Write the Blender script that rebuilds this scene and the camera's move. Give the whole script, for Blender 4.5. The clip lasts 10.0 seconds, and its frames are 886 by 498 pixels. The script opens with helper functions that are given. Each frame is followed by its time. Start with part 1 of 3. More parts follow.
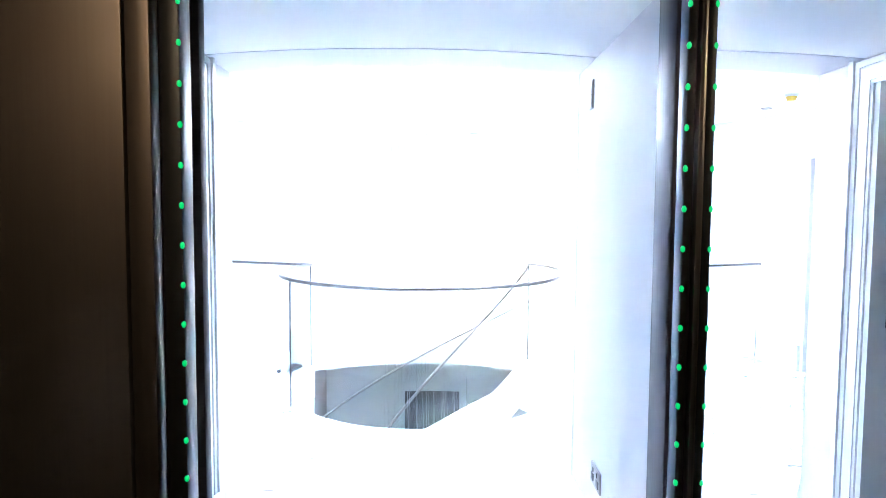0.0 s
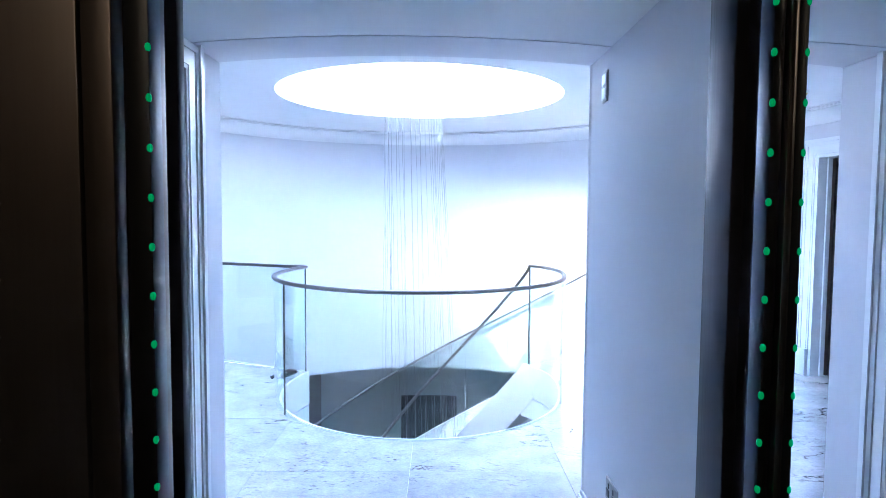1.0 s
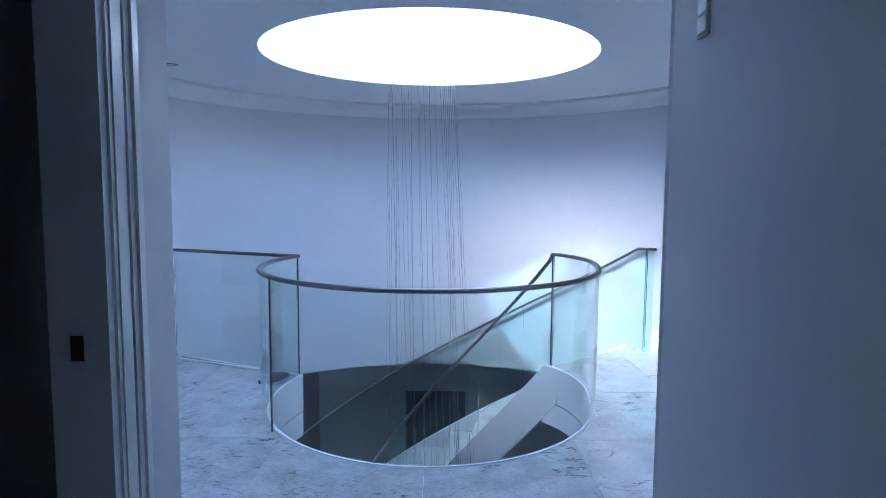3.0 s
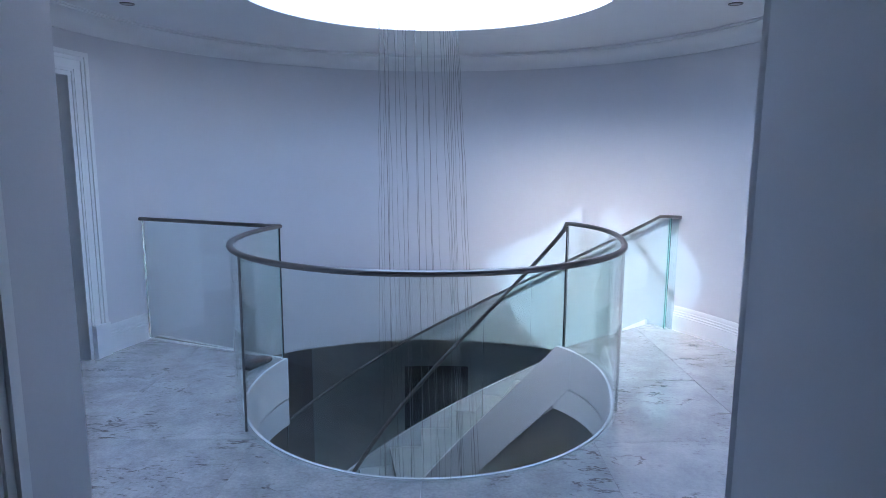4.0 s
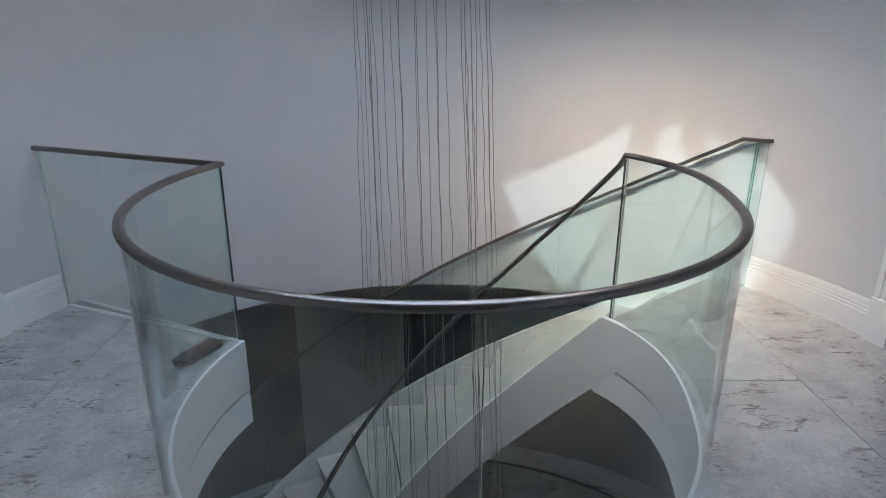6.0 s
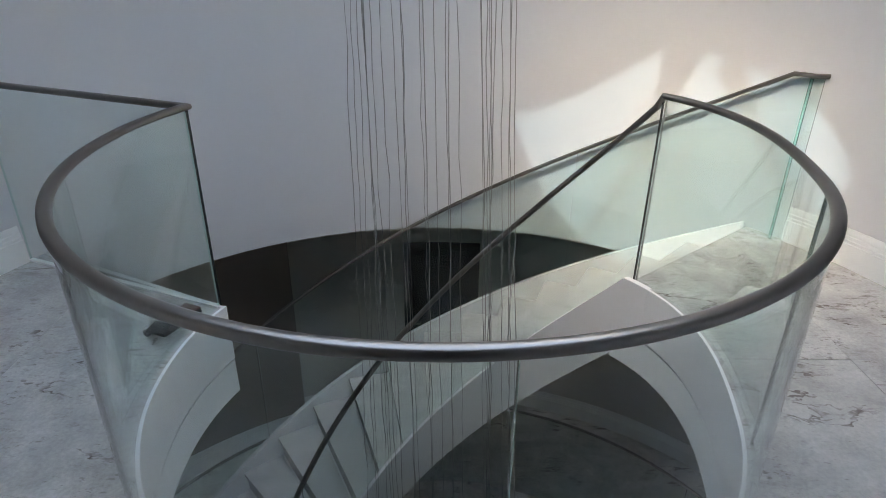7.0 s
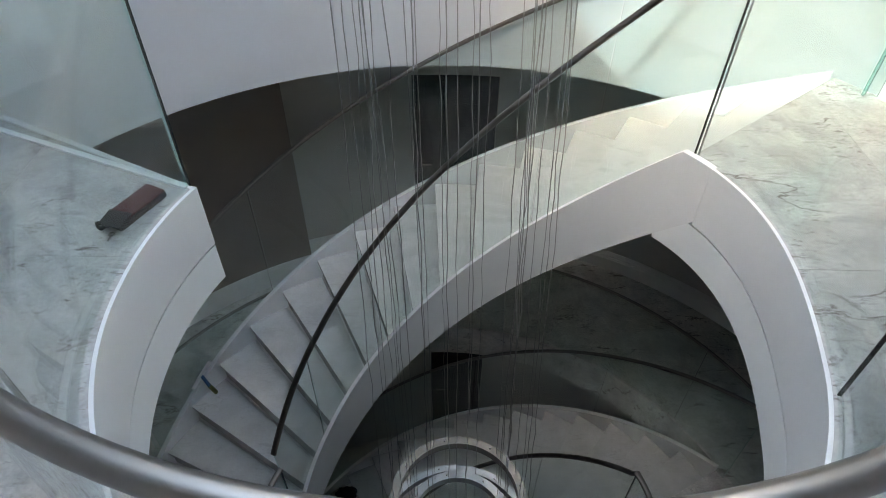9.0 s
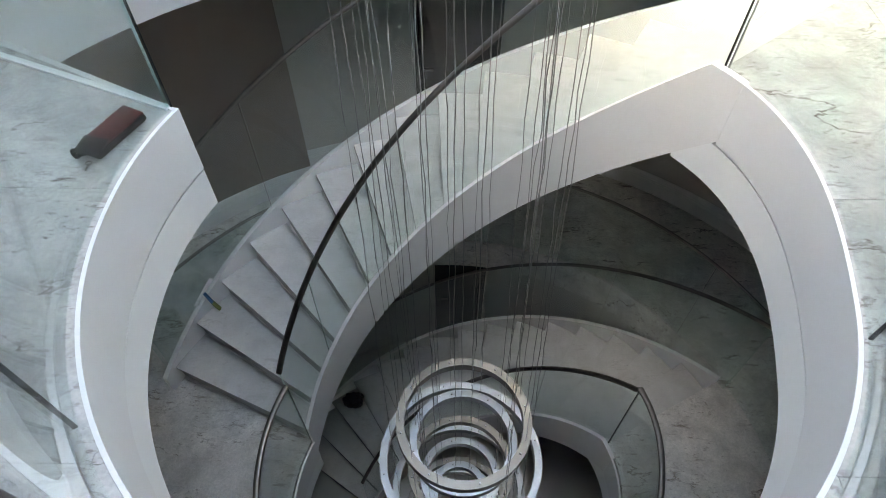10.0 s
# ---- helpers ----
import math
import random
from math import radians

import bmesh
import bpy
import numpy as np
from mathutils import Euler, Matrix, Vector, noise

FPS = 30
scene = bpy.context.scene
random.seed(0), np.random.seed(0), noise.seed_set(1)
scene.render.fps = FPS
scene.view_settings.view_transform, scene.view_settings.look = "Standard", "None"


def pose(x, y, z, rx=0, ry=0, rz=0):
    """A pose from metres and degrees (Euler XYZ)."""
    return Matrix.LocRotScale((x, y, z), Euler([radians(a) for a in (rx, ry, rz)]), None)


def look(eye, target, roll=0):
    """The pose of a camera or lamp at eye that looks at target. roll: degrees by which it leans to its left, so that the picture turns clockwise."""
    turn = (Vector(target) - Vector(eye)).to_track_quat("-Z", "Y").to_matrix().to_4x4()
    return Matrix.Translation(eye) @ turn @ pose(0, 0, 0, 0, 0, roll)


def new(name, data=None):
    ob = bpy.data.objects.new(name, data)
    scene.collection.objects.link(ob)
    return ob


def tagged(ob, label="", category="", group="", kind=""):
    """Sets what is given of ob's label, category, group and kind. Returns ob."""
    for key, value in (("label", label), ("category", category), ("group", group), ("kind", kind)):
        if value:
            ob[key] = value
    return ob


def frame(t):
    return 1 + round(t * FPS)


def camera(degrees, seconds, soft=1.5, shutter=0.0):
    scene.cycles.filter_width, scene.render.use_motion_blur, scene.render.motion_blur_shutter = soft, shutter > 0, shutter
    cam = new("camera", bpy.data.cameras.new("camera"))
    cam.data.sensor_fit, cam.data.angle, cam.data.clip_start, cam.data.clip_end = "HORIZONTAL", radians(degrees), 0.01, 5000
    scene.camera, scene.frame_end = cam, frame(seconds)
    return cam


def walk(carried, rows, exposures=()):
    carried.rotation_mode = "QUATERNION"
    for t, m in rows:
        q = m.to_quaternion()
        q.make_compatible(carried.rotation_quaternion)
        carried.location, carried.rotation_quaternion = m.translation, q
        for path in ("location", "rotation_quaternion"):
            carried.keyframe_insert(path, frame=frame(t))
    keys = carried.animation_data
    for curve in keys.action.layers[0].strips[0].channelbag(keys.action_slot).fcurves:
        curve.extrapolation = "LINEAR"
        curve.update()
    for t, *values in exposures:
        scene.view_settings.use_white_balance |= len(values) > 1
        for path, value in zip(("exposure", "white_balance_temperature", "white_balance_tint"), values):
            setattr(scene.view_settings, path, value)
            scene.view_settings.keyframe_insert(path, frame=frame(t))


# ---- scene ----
cam = camera(71.3, 10.0, soft=0.7)

# ---- camera and walk ----
START = (0.0, (0.212, -5.44, 1.519), (0.205, -3.444, 1.392), 0.4)
PATH = [
    (0.5, (0.199, -5.366, 1.516), (0.196, -3.37, 1.39), 0.4),
    (1, (0.168, -5.272, 1.509), (0.18, -3.276, 1.387), 0.4),
    (1.5, (0.151, -5.184, 1.506), (0.154, -3.188, 1.375), 0.3),
    (2, (0.126, -5.055, 1.498), (0.131, -3.059, 1.365), 0.3),
    (3.3, (0.084, -4.391, 1.507), (0.092, -2.403, 1.296), 0.4),
    (3.5, (0.101, -4.291, 1.498), (0.103, -2.304, 1.264), 0.3),
    (4, (0.094, -3.965, 1.503), (0.098, -1.989, 1.199), 0.3),
    (4.5, (0.076, -3.632, 1.536), (0.087, -1.665, 1.174), 0.3),
    (5, (0.067, -3.253, 1.551), (0.072, -1.3, 1.119), 0.3),
    (5.5, (0.052, -2.926, 1.56), (0.059, -0.997, 1.031), 0.1),
    (7, (0.001, -2.178, 1.609), (0.015, -0.384, 0.725), 0.6),
    (7.5, (-0.009, -2.005, 1.594), (-0.004, -0.275, 0.591), 0.4),
    (8, (-0.001, -1.833, 1.608), (-0.004, -0.173, 0.493), 0.4),
    (8.5, (0.007, -1.69, 1.583), (-0.005, -0.116, 0.349), 0.7),
    (9, (-0.031, -1.538, 1.551), (-0.04, -0.088, 0.173), 0.8),
    (9.5, (-0.039, -1.444, 1.538), (-0.054, -0.118, 0.041), 0.5),
    (10, (-0.043, -1.359, 1.505), (-0.055, -0.144, -0.083), 0.4),
]
walk(cam, [(t, look(eye, target, roll)) for t, eye, target, roll in [START] + PATH],
     [(0.0, 7.6, 6600, 8), (0.5, 7.0, 6000, 8), (1.0, 6.0, 5600, 8), (1.5, 5.25, 5350, 5), (2.0, 4.85, 5250, 5),
      (3.5, 4.1, 5420, 8), (4.5, 3.95, 6450, 9), (5.5, 3.78, 7950, 8), (7.0, 3.85, 8400, 5), (8.5, 4.34, 8700, 4), (9.0, 4.45, 8600, 3), (10.0, 4.97, 8900, 4)])

# ---- world and light ----
SUN_TO, SUN_UP = 52.0, 47.0           # azimuth towards which the sunlight travels, elevation
world = bpy.data.worlds.new("sky")
scene.world = world
world.use_nodes = True
wn = world.node_tree.nodes
sky = wn.new("ShaderNodeTexSky")
sky.sky_type, sky.sun_disc = "NISHITA", False
sky.air_density, sky.dust_density, sky.ozone_density = 1.0, 1.5, 1.0
sky.sun_elevation, sky.sun_rotation = radians(SUN_UP), radians(90 - (SUN_TO + 180))
world.node_tree.links.new(sky.outputs[0], wn["Background"].inputs["Color"])
wn["Background"].inputs["Strength"].default_value = 0.15
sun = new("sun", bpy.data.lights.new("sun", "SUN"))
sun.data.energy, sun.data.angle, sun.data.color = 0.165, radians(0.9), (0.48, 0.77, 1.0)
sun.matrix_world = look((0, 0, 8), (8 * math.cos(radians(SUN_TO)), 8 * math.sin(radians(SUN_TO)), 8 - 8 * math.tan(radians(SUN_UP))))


# ---- materials ----
def material(name, color, rough=0.5, metal=0.0, vary=0.06, scale=3.0, fine=60.0, bump=0.0, stretch=None, coat=0.0, spec=0.5, island=0.0):
    """A painted, plastered or metal surface: broad and fine variation of tone, and fine relief."""
    m = bpy.data.materials.new(name)
    m.use_nodes = True
    n, l = m.node_tree.nodes, m.node_tree.links
    b = n["Principled BSDF"]
    b.inputs["Roughness"].default_value, b.inputs["Metallic"].default_value = rough, metal
    b.inputs["Coat Weight"].default_value, b.inputs["Specular IOR Level"].default_value = coat, spec
    co = n.new("ShaderNodeTexCoord")
    src = co.outputs["Object"]
    if stretch:
        mp = n.new("ShaderNodeMapping")
        mp.inputs["Scale"].default_value = stretch
        l.new(src, mp.inputs["Vector"])
        src = mp.outputs[0]
    big, small = n.new("ShaderNodeTexNoise"), n.new("ShaderNodeTexNoise")
    for t, s, d in ((big, scale, 4), (small, fine, 3)):
        t.inputs["Scale"].default_value, t.inputs["Detail"].default_value = s, d
        l.new(src, t.inputs["Vector"])
    add = n.new("ShaderNodeMath")
    add.operation = "ADD"
    l.new(big.outputs[0], add.inputs[0]), l.new(small.outputs[0], add.inputs[1])
    ramp = n.new("ShaderNodeMapRange")
    ramp.inputs["From Min"].default_value, ramp.inputs["From Max"].default_value = 0.6, 1.4
    ramp.inputs["To Min"].default_value, ramp.inputs["To Max"].default_value = 1 - vary, 1 + vary
    l.new(add.outputs[0], ramp.inputs["Value"])
    mul = n.new("ShaderNodeVectorMath")
    mul.operation = "SCALE"
    mul.inputs[0].default_value = color
    l.new(ramp.outputs[0], mul.inputs["Scale"])
    l.new(mul.outputs[0], b.inputs["Base Color"])
    rr = n.new("ShaderNodeMapRange")
    rr.inputs["To Min"].default_value, rr.inputs["To Max"].default_value = max(0.02, rough * 0.8), min(1, rough * 1.2)
    l.new(small.outputs[0], rr.inputs["Value"]), l.new(rr.outputs[0], b.inputs["Roughness"])
    if bump:
        bp = n.new("ShaderNodeBump")
        bp.inputs["Strength"].default_value, bp.inputs["Distance"].default_value = bump, 0.002
        l.new(small.outputs[0], bp.inputs["Height"]), l.new(bp.outputs[0], b.inputs["Normal"])
    return m


def marble(name, base, vein, rough, amount=1.0, per_piece=True, clouds=(1.08, 0.70), grain=0.10, polish=0.0):
    """Polished white marble: faint clouds, fine mottling, thin broken veins and short dark dashes."""
    m = bpy.data.materials.new(name)
    m.use_nodes = True
    n, l = m.node_tree.nodes, m.node_tree.links
    b = n["Principled BSDF"]
    src = n.new("ShaderNodeNewGeometry").outputs["Position"]
    if per_piece:
        off = n.new("ShaderNodeVectorMath")
        off.operation = "MULTIPLY_ADD"
        off.inputs[1].default_value = (0, 0, 7.0)
        l.new(n.new("ShaderNodeObjectInfo").outputs["Random"], off.inputs[0]), l.new(src, off.inputs[2])
        src = off.outputs[0]

    def noise_of(vec, scale, detail, rough_=0.55):
        t = n.new("ShaderNodeTexNoise")
        t.inputs["Scale"].default_value, t.inputs["Detail"].default_value, t.inputs["Roughness"].default_value = scale, detail, rough_
        l.new(vec, t.inputs["Vector"])
        return t

    def span(value, a, b_, c, d):
        r = n.new("ShaderNodeMapRange")
        for k, v in zip(("From Min", "From Max", "To Min", "To Max"), (a, b_, c, d)):
            r.inputs[k].default_value = v
        l.new(value, r.inputs["Value"])
        return r.outputs[0]

    def calc(op, x, y):
        k = n.new("ShaderNodeMath")
        k.operation = op
        for i, v in enumerate((x, y)):
            if isinstance(v, (int, float)):
                k.inputs[i].default_value = v
            else:
                l.new(v, k.inputs[i])
        return k.outputs[0]

    def mapped(vec, turn, scale):
        k = n.new("ShaderNodeMapping")
        k.inputs["Rotation"].default_value, k.inputs["Scale"].default_value = (0, 0, radians(turn)), scale
        l.new(vec, k.inputs["Vector"])
        return k.outputs[0]

    warp = noise_of(src, 2.4, 5)
    wv = n.new("ShaderNodeVectorMath")
    wv.operation = "MULTIPLY_ADD"
    wv.inputs[1].default_value = (0.20, 0.20, 0.20)
    l.new(warp.outputs["Color"], wv.inputs[0]), l.new(src, wv.inputs[2])
    gate = span(noise_of(src, 1.7, 3).outputs[0], 0.48, 0.62, 0, 1)
    streak = span(noise_of(mapped(src, 35, (5, 21, 5)), 1.0, 5, 0.62).outputs[0], 0.585, 0.66, 0, 1)
    veins = calc("MULTIPLY", streak, gate)
    dash = span(noise_of(mapped(src, 28, (24, 46, 24)), 1.0, 4, 0.6).outputs[0], 0.555, 0.66, 0, 1)
    dashes = calc("MULTIPLY", calc("MULTIPLY", dash, span(noise_of(src, 3.4, 4).outputs[0], 0.46, 0.62, 0, 1)), 1.0)
    bend = noise_of(mapped(wv.outputs[0], 40, (0.7, 2.0, 1.0)), 1.3, 6, 0.6)
    line = span(calc("ABSOLUTE", calc("SUBTRACT", bend.outputs[0], 0.5), 0.0), 0.0035, 0.011, 1, 0)
    line = calc("MULTIPLY", line, span(noise_of(src, 2.3, 5, 0.7).outputs[0], 0.50, 0.60, 0, 1))
    flecks = span(noise_of(mapped(src, 24, (15, 60, 15)), 1.0, 6, 0.7).outputs[0], 0.60, 0.68, 0, 0.7)
    flecks = calc("MULTIPLY", flecks, span(noise_of(src, 5.5, 3).outputs[0], 0.46, 0.58, 0, 1))
    mark = calc("MAXIMUM", calc("MAXIMUM", veins, calc("MULTIPLY", dashes, 0.75)), calc("MAXIMUM", line, flecks))
    mark = calc("MULTIPLY", mark, 0.88 * amount)
    cloud = span(noise_of(wv.outputs[0], 5.0, 9, 0.68).outputs[0], 0.34, 0.68, *clouds)
    speck = span(noise_of(src, 70.0, 3).outputs[0], 0.3, 0.7, 1 - grain, 1 + grain)
    tone = n.new("ShaderNodeVectorMath")
    tone.operation = "SCALE"
    tone.inputs[0].default_value = base
    l.new(calc("MULTIPLY", cloud, speck), tone.inputs["Scale"])
    mix = n.new("ShaderNodeMix")
    mix.data_type = "RGBA"
    l.new(mark, [s_ for s_ in mix.inputs if s_.name == "Factor" and s_.type == "VALUE"][0])
    cols = [s_ for s_ in mix.inputs if s_.type == "RGBA"]
    cols[1].default_value = (*vein, 1)
    l.new(tone.outputs[0], cols[0])
    l.new([s_ for s_ in mix.outputs if s_.type == "RGBA"][0], b.inputs["Base Color"])
    b.inputs["Roughness"].default_value = rough
    b.inputs["IOR"].default_value = 1.5 + polish
    b.inputs["Coat Weight"].default_value, b.inputs["Coat Roughness"].default_value = min(1.0, 2.5 * polish), 0.01
    return m


def glass(name, tint, rough=0.0):
    m = bpy.data.materials.new(name)
    m.use_nodes = True
    b = m.node_tree.nodes["Principled BSDF"]
    b.inputs["Base Color"].default_value = (*tint, 1)
    b.inputs["Transmission Weight"].default_value, b.inputs["Roughness"].default_value, b.inputs["IOR"].default_value = 1.0, rough, 1.5
    return m


def sheet_glass(name, tint):
    """Thin clear sheet: lets light straight through, tinted, with a mirror gloss that grows at a slant."""
    m = bpy.data.materials.new(name)
    m.use_nodes = True
    n, l = m.node_tree.nodes, m.node_tree.links
    n.remove(n["Principled BSDF"])
    clear, gloss, mix = n.new("ShaderNodeBsdfTransparent"), n.new("ShaderNodeBsdfGlossy"), n.new("ShaderNodeMixShader")
    clear.inputs["Color"].default_value = (*tint, 1)
    gloss.inputs["Color"].default_value, gloss.inputs["Roughness"].default_value = (1, 1, 1, 1), 0.0
    slant = n.new("ShaderNodeLayerWeight")
    slant.inputs["Blend"].default_value = 0.5
    power, share = n.new("ShaderNodeMath"), n.new("ShaderNodeMath")
    power.operation, share.operation = "POWER", "MULTIPLY_ADD"
    power.inputs[1].default_value = 5.0
    share.inputs[1].default_value, share.inputs[2].default_value = 0.96, 0.04
    l.new(slant.outputs["Facing"], power.inputs[0]), l.new(power.outputs[0], share.inputs[0])
    l.new(share.outputs[0], mix.inputs[0]), l.new(clear.outputs[0], mix.inputs[1]), l.new(gloss.outputs[0], mix.inputs[2])
    l.new(mix.outputs[0], n["Material Output"].inputs["Surface"])
    return m


def glow(name, color, strength):
    m = bpy.data.materials.new(name)
    m.use_nodes = True
    b = m.node_tree.nodes["Principled BSDF"]
    b.inputs["Base Color"].default_value = (*color, 1)
    b.inputs["Emission Color"].default_value, b.inputs["Emission Strength"].default_value = (*color, 1), strength
    return m


WALL = material("wall_paint", (0.64, 0.63, 0.65), 0.65, vary=0.03, bump=0.08, fine=220)
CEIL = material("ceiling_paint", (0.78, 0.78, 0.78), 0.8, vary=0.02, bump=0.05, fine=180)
TRIM = material("gloss_white_paint", (0.80, 0.80, 0.80), 0.32, vary=0.02, bump=0.05, fine=90)
STRING = material("satin_white_plaster", (0.72, 0.71, 0.71), 0.5, vary=0.035, bump=0.08, fine=150)
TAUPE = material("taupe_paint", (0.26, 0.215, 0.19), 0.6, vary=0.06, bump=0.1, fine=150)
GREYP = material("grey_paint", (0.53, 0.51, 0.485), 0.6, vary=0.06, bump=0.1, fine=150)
FLOOR = marble("polished_marble", (0.60, 0.57, 0.555), (0.14, 0.10, 0.09), 0.02, 1.0, polish=0.4)
TREAD = marble("tread_marble", (0.62, 0.61, 0.60), (0.36, 0.34, 0.32), 0.24, 0.4, True, (1.04, 0.88), 0.03)
JOINT = material("grout", (0.42, 0.40, 0.38), 0.8, fine=300)
STEEL = material("brushed_steel", (0.245, 0.222, 0.21), 0.34, 1.0, vary=0.06, scale=4, fine=60)
CABLE = material("steel_cable", (0.34, 0.335, 0.33), 0.32, 0.9, vary=0.15, fine=600)
BRONZE = material("bronze_lift_panel", (0.17, 0.14, 0.12), 0.45, 0.9, vary=0.08, scale=1.5, fine=300, bump=0.04, stretch=(1, 1, 0.02))
DARKM = material("dark_steel_frame", (0.06, 0.056, 0.062), 0.55, 0.6, vary=0.1, fine=200)
FRAME = material("landing_frame_steel", (0.065, 0.06, 0.064), 0.5, 0.85, vary=0.06, fine=300, stretch=(1, 1, 0.02))
BLACK = material("black_plastic", (0.012, 0.012, 0.013), 0.4, vary=0.15, fine=200)
EBONY = material("black_gloss_door", (0.016, 0.014, 0.014), 0.4, vary=0.04, fine=30)
PANE = sheet_glass("balustrade_glass", (0.938, 0.974, 0.966))
EDGE = glass("green_glass_edge", (0.50, 0.82, 0.74), 0.2)
MIRROR = material("mirror", (0.86, 0.86, 0.87), 0.02, 1.0, vary=0.01)
MIRROR.node_tree.nodes["Principled BSDF"].inputs["Roughness"].default_value = 0.0
for lk in list(MIRROR.node_tree.nodes["Principled BSDF"].inputs["Roughness"].links):
    MIRROR.node_tree.links.remove(lk)
GREEN = glow("green_led", (0.0, 0.55, 0.14), 0.006)
RINGL = material("pale_aluminium", (0.40, 0.41, 0.43), 0.35, 0.6, vary=0.06, fine=200)
RINGW = material("champagne_metal", (0.25, 0.225, 0.20), 0.4, 0.6, vary=0.08, fine=200)
LEATHER = material("maroon_leather", (0.10, 0.022, 0.02), 0.4, vary=0.2, fine=250, bump=0.4)
DARKL = material("dark_leather", (0.014, 0.011, 0.013), 0.6, vary=0.2, fine=250, bump=0.4)
WOOD = material("dark_wood", (0.07, 0.04, 0.025), 0.4, vary=0.2, fine=90, stretch=(8, 8, 1))
BRASS = material("worn_brass", (0.45, 0.28, 0.13), 0.35, 1.0, vary=0.15, fine=200)
YELLOW = material("yellow_plastic", (0.75, 0.48, 0.06), 0.5, vary=0.05)
CLOTH = material("dark_cloth", (0.016, 0.018, 0.032), 0.9, vary=0.3, fine=120, bump=0.5)
BLUE = material("blue_plastic", (0.03, 0.12, 0.28), 0.4, vary=0.1)
OLIVE = material("olive_plastic", (0.16, 0.17, 0.05), 0.5, vary=0.1)

# ---- shapes ----
CX, CY = 0.005, -0.098                # the stair well's centre
RV, RW = 1.155, 2.51                  # the well's edge, the round room's wall
RISE, STEP, TOP = 0.203, 7.9, 38.1    # riser, tread in degrees, first nosing
TOP2, SKEW2 = 21.5, 3.5                           # first nosing of the flight below
RISERS = 16
STOREY = RISE * RISERS
FOOT = TOP + STEP * (RISERS - 1)      # last nosing
ROUT = 2.44                           # the stairs' outer edge
CEIL_Z, LOW_Z, DOOR_Z = 2.455, 2.164, 2.05


def ease(u):
    u = min(1, max(0, u))
    return u * u * (3 - 2 * u)


def flat(a):
    """The edge's slightly flatter stretch on the left."""
    u = 1.6 * ((a - 200 + 180) % 360 - 180)
    return 0.025 * math.cos(radians(u)) if abs(u) < 90 else 0.0


def rin(a, top=TOP):
    """The well's inner edge, a little wider where a flight leaves its landing."""
    front = 0.022 * max(0.0, -math.sin(radians(a))) - flat(a)
    a = (a - top + 180) % 360 - 180
    if a <= 0:
        return RV + front + 0.14 * ease((a + 53) / 53)
    return RV + front + 0.14 * (1 - ease(a / 147))


def P(r, a, z):
    return Vector((CX + r * math.cos(radians(a)), CY + r * math.sin(radians(a)), z))


def nose(a, top=TOP):
    return -RISE / STEP * (a - top)


def loft(bm, rings, caps=True, closed=False):
    vs = [[bm.verts.new(p) for p in ring] for ring in rings]
    k = len(vs[0])
    pairs = list(zip(vs, vs[1:])) + ([(vs[-1], vs[0])] if closed else [])
    faces = [bm.faces.new((u[i], u[(i + 1) % k], v[(i + 1) % k], v[i])) for u, v in pairs for i in range(k)]
    if caps and not closed:
        faces += [bm.faces.new(vs[0]), bm.faces.new(vs[-1])]
    return faces


def arc(bm, section, a0, a1, step=2.5):
    """Sweeps a section [(r, z), ...], or section(a), round the centre."""
    n = max(1, math.ceil(abs(a1 - a0) / step))
    rings = []
    for i in range(n + 1):
        a = a0 + (a1 - a0) * i / n
        rings.append([P(r, a, z) for r, z in (section(a) if callable(section) else section)])
    whole = abs(abs(a1 - a0) - 360) < 1e-6
    return loft(bm, rings[:-1] if whole else rings, closed=whole)


def rect(r0, r1, z0, z1):
    return [(r0, z0), (r1, z0), (r1, z1), (r0, z1)]


def box(bm, x0, x1, y0, y1, z0, z1, bevel=0.0):
    m = Matrix.LocRotScale(((x0 + x1) / 2, (y0 + y1) / 2, (z0 + z1) / 2), None, (x1 - x0, y1 - y0, z1 - z0))
    made = bmesh.ops.create_cube(bm, size=1, matrix=m)["verts"]
    if bevel:
        edges = list({e for v in made for e in v.link_edges})
        bmesh.ops.bevel(bm, geom=edges, offset=bevel, segments=2, affect="EDGES", profile=0.5)


def rail(bm, pts, w=0.038, h=0.030, n=16, power=2.4):
    """A rounded bar along a line, mitred at its corners."""
    rings = []
    for i, p in enumerate(pts):
        d0 = (p - pts[i - 1]).normalized() if i else (pts[1] - p).normalized()
        d1 = (pts[i + 1] - p).normalized() if i + 1 < len(pts) else d0
        t = (d0 + d1).normalized()
        side = t.cross(Vector((0, 0, 1))).normalized()
        up = side.cross(t).normalized()
        k = 1 / max(0.5, t.dot(d0))
        ring = []
        for j in range(n):
            u = 2 * math.pi * j / n
            c, s = math.cos(u), math.sin(u)
            ring.append(p + side * (k * w / 2 * math.copysign(abs(c) ** (2 / power), c)) + up * (h / 2 * math.copysign(abs(s) ** (2 / power), s)))
        rings.append(ring)
    return loft(bm, rings)


def tube(bm, pts, r, n=6):
    return rail(bm, pts, 2 * r, 2 * r, n, 2.0)



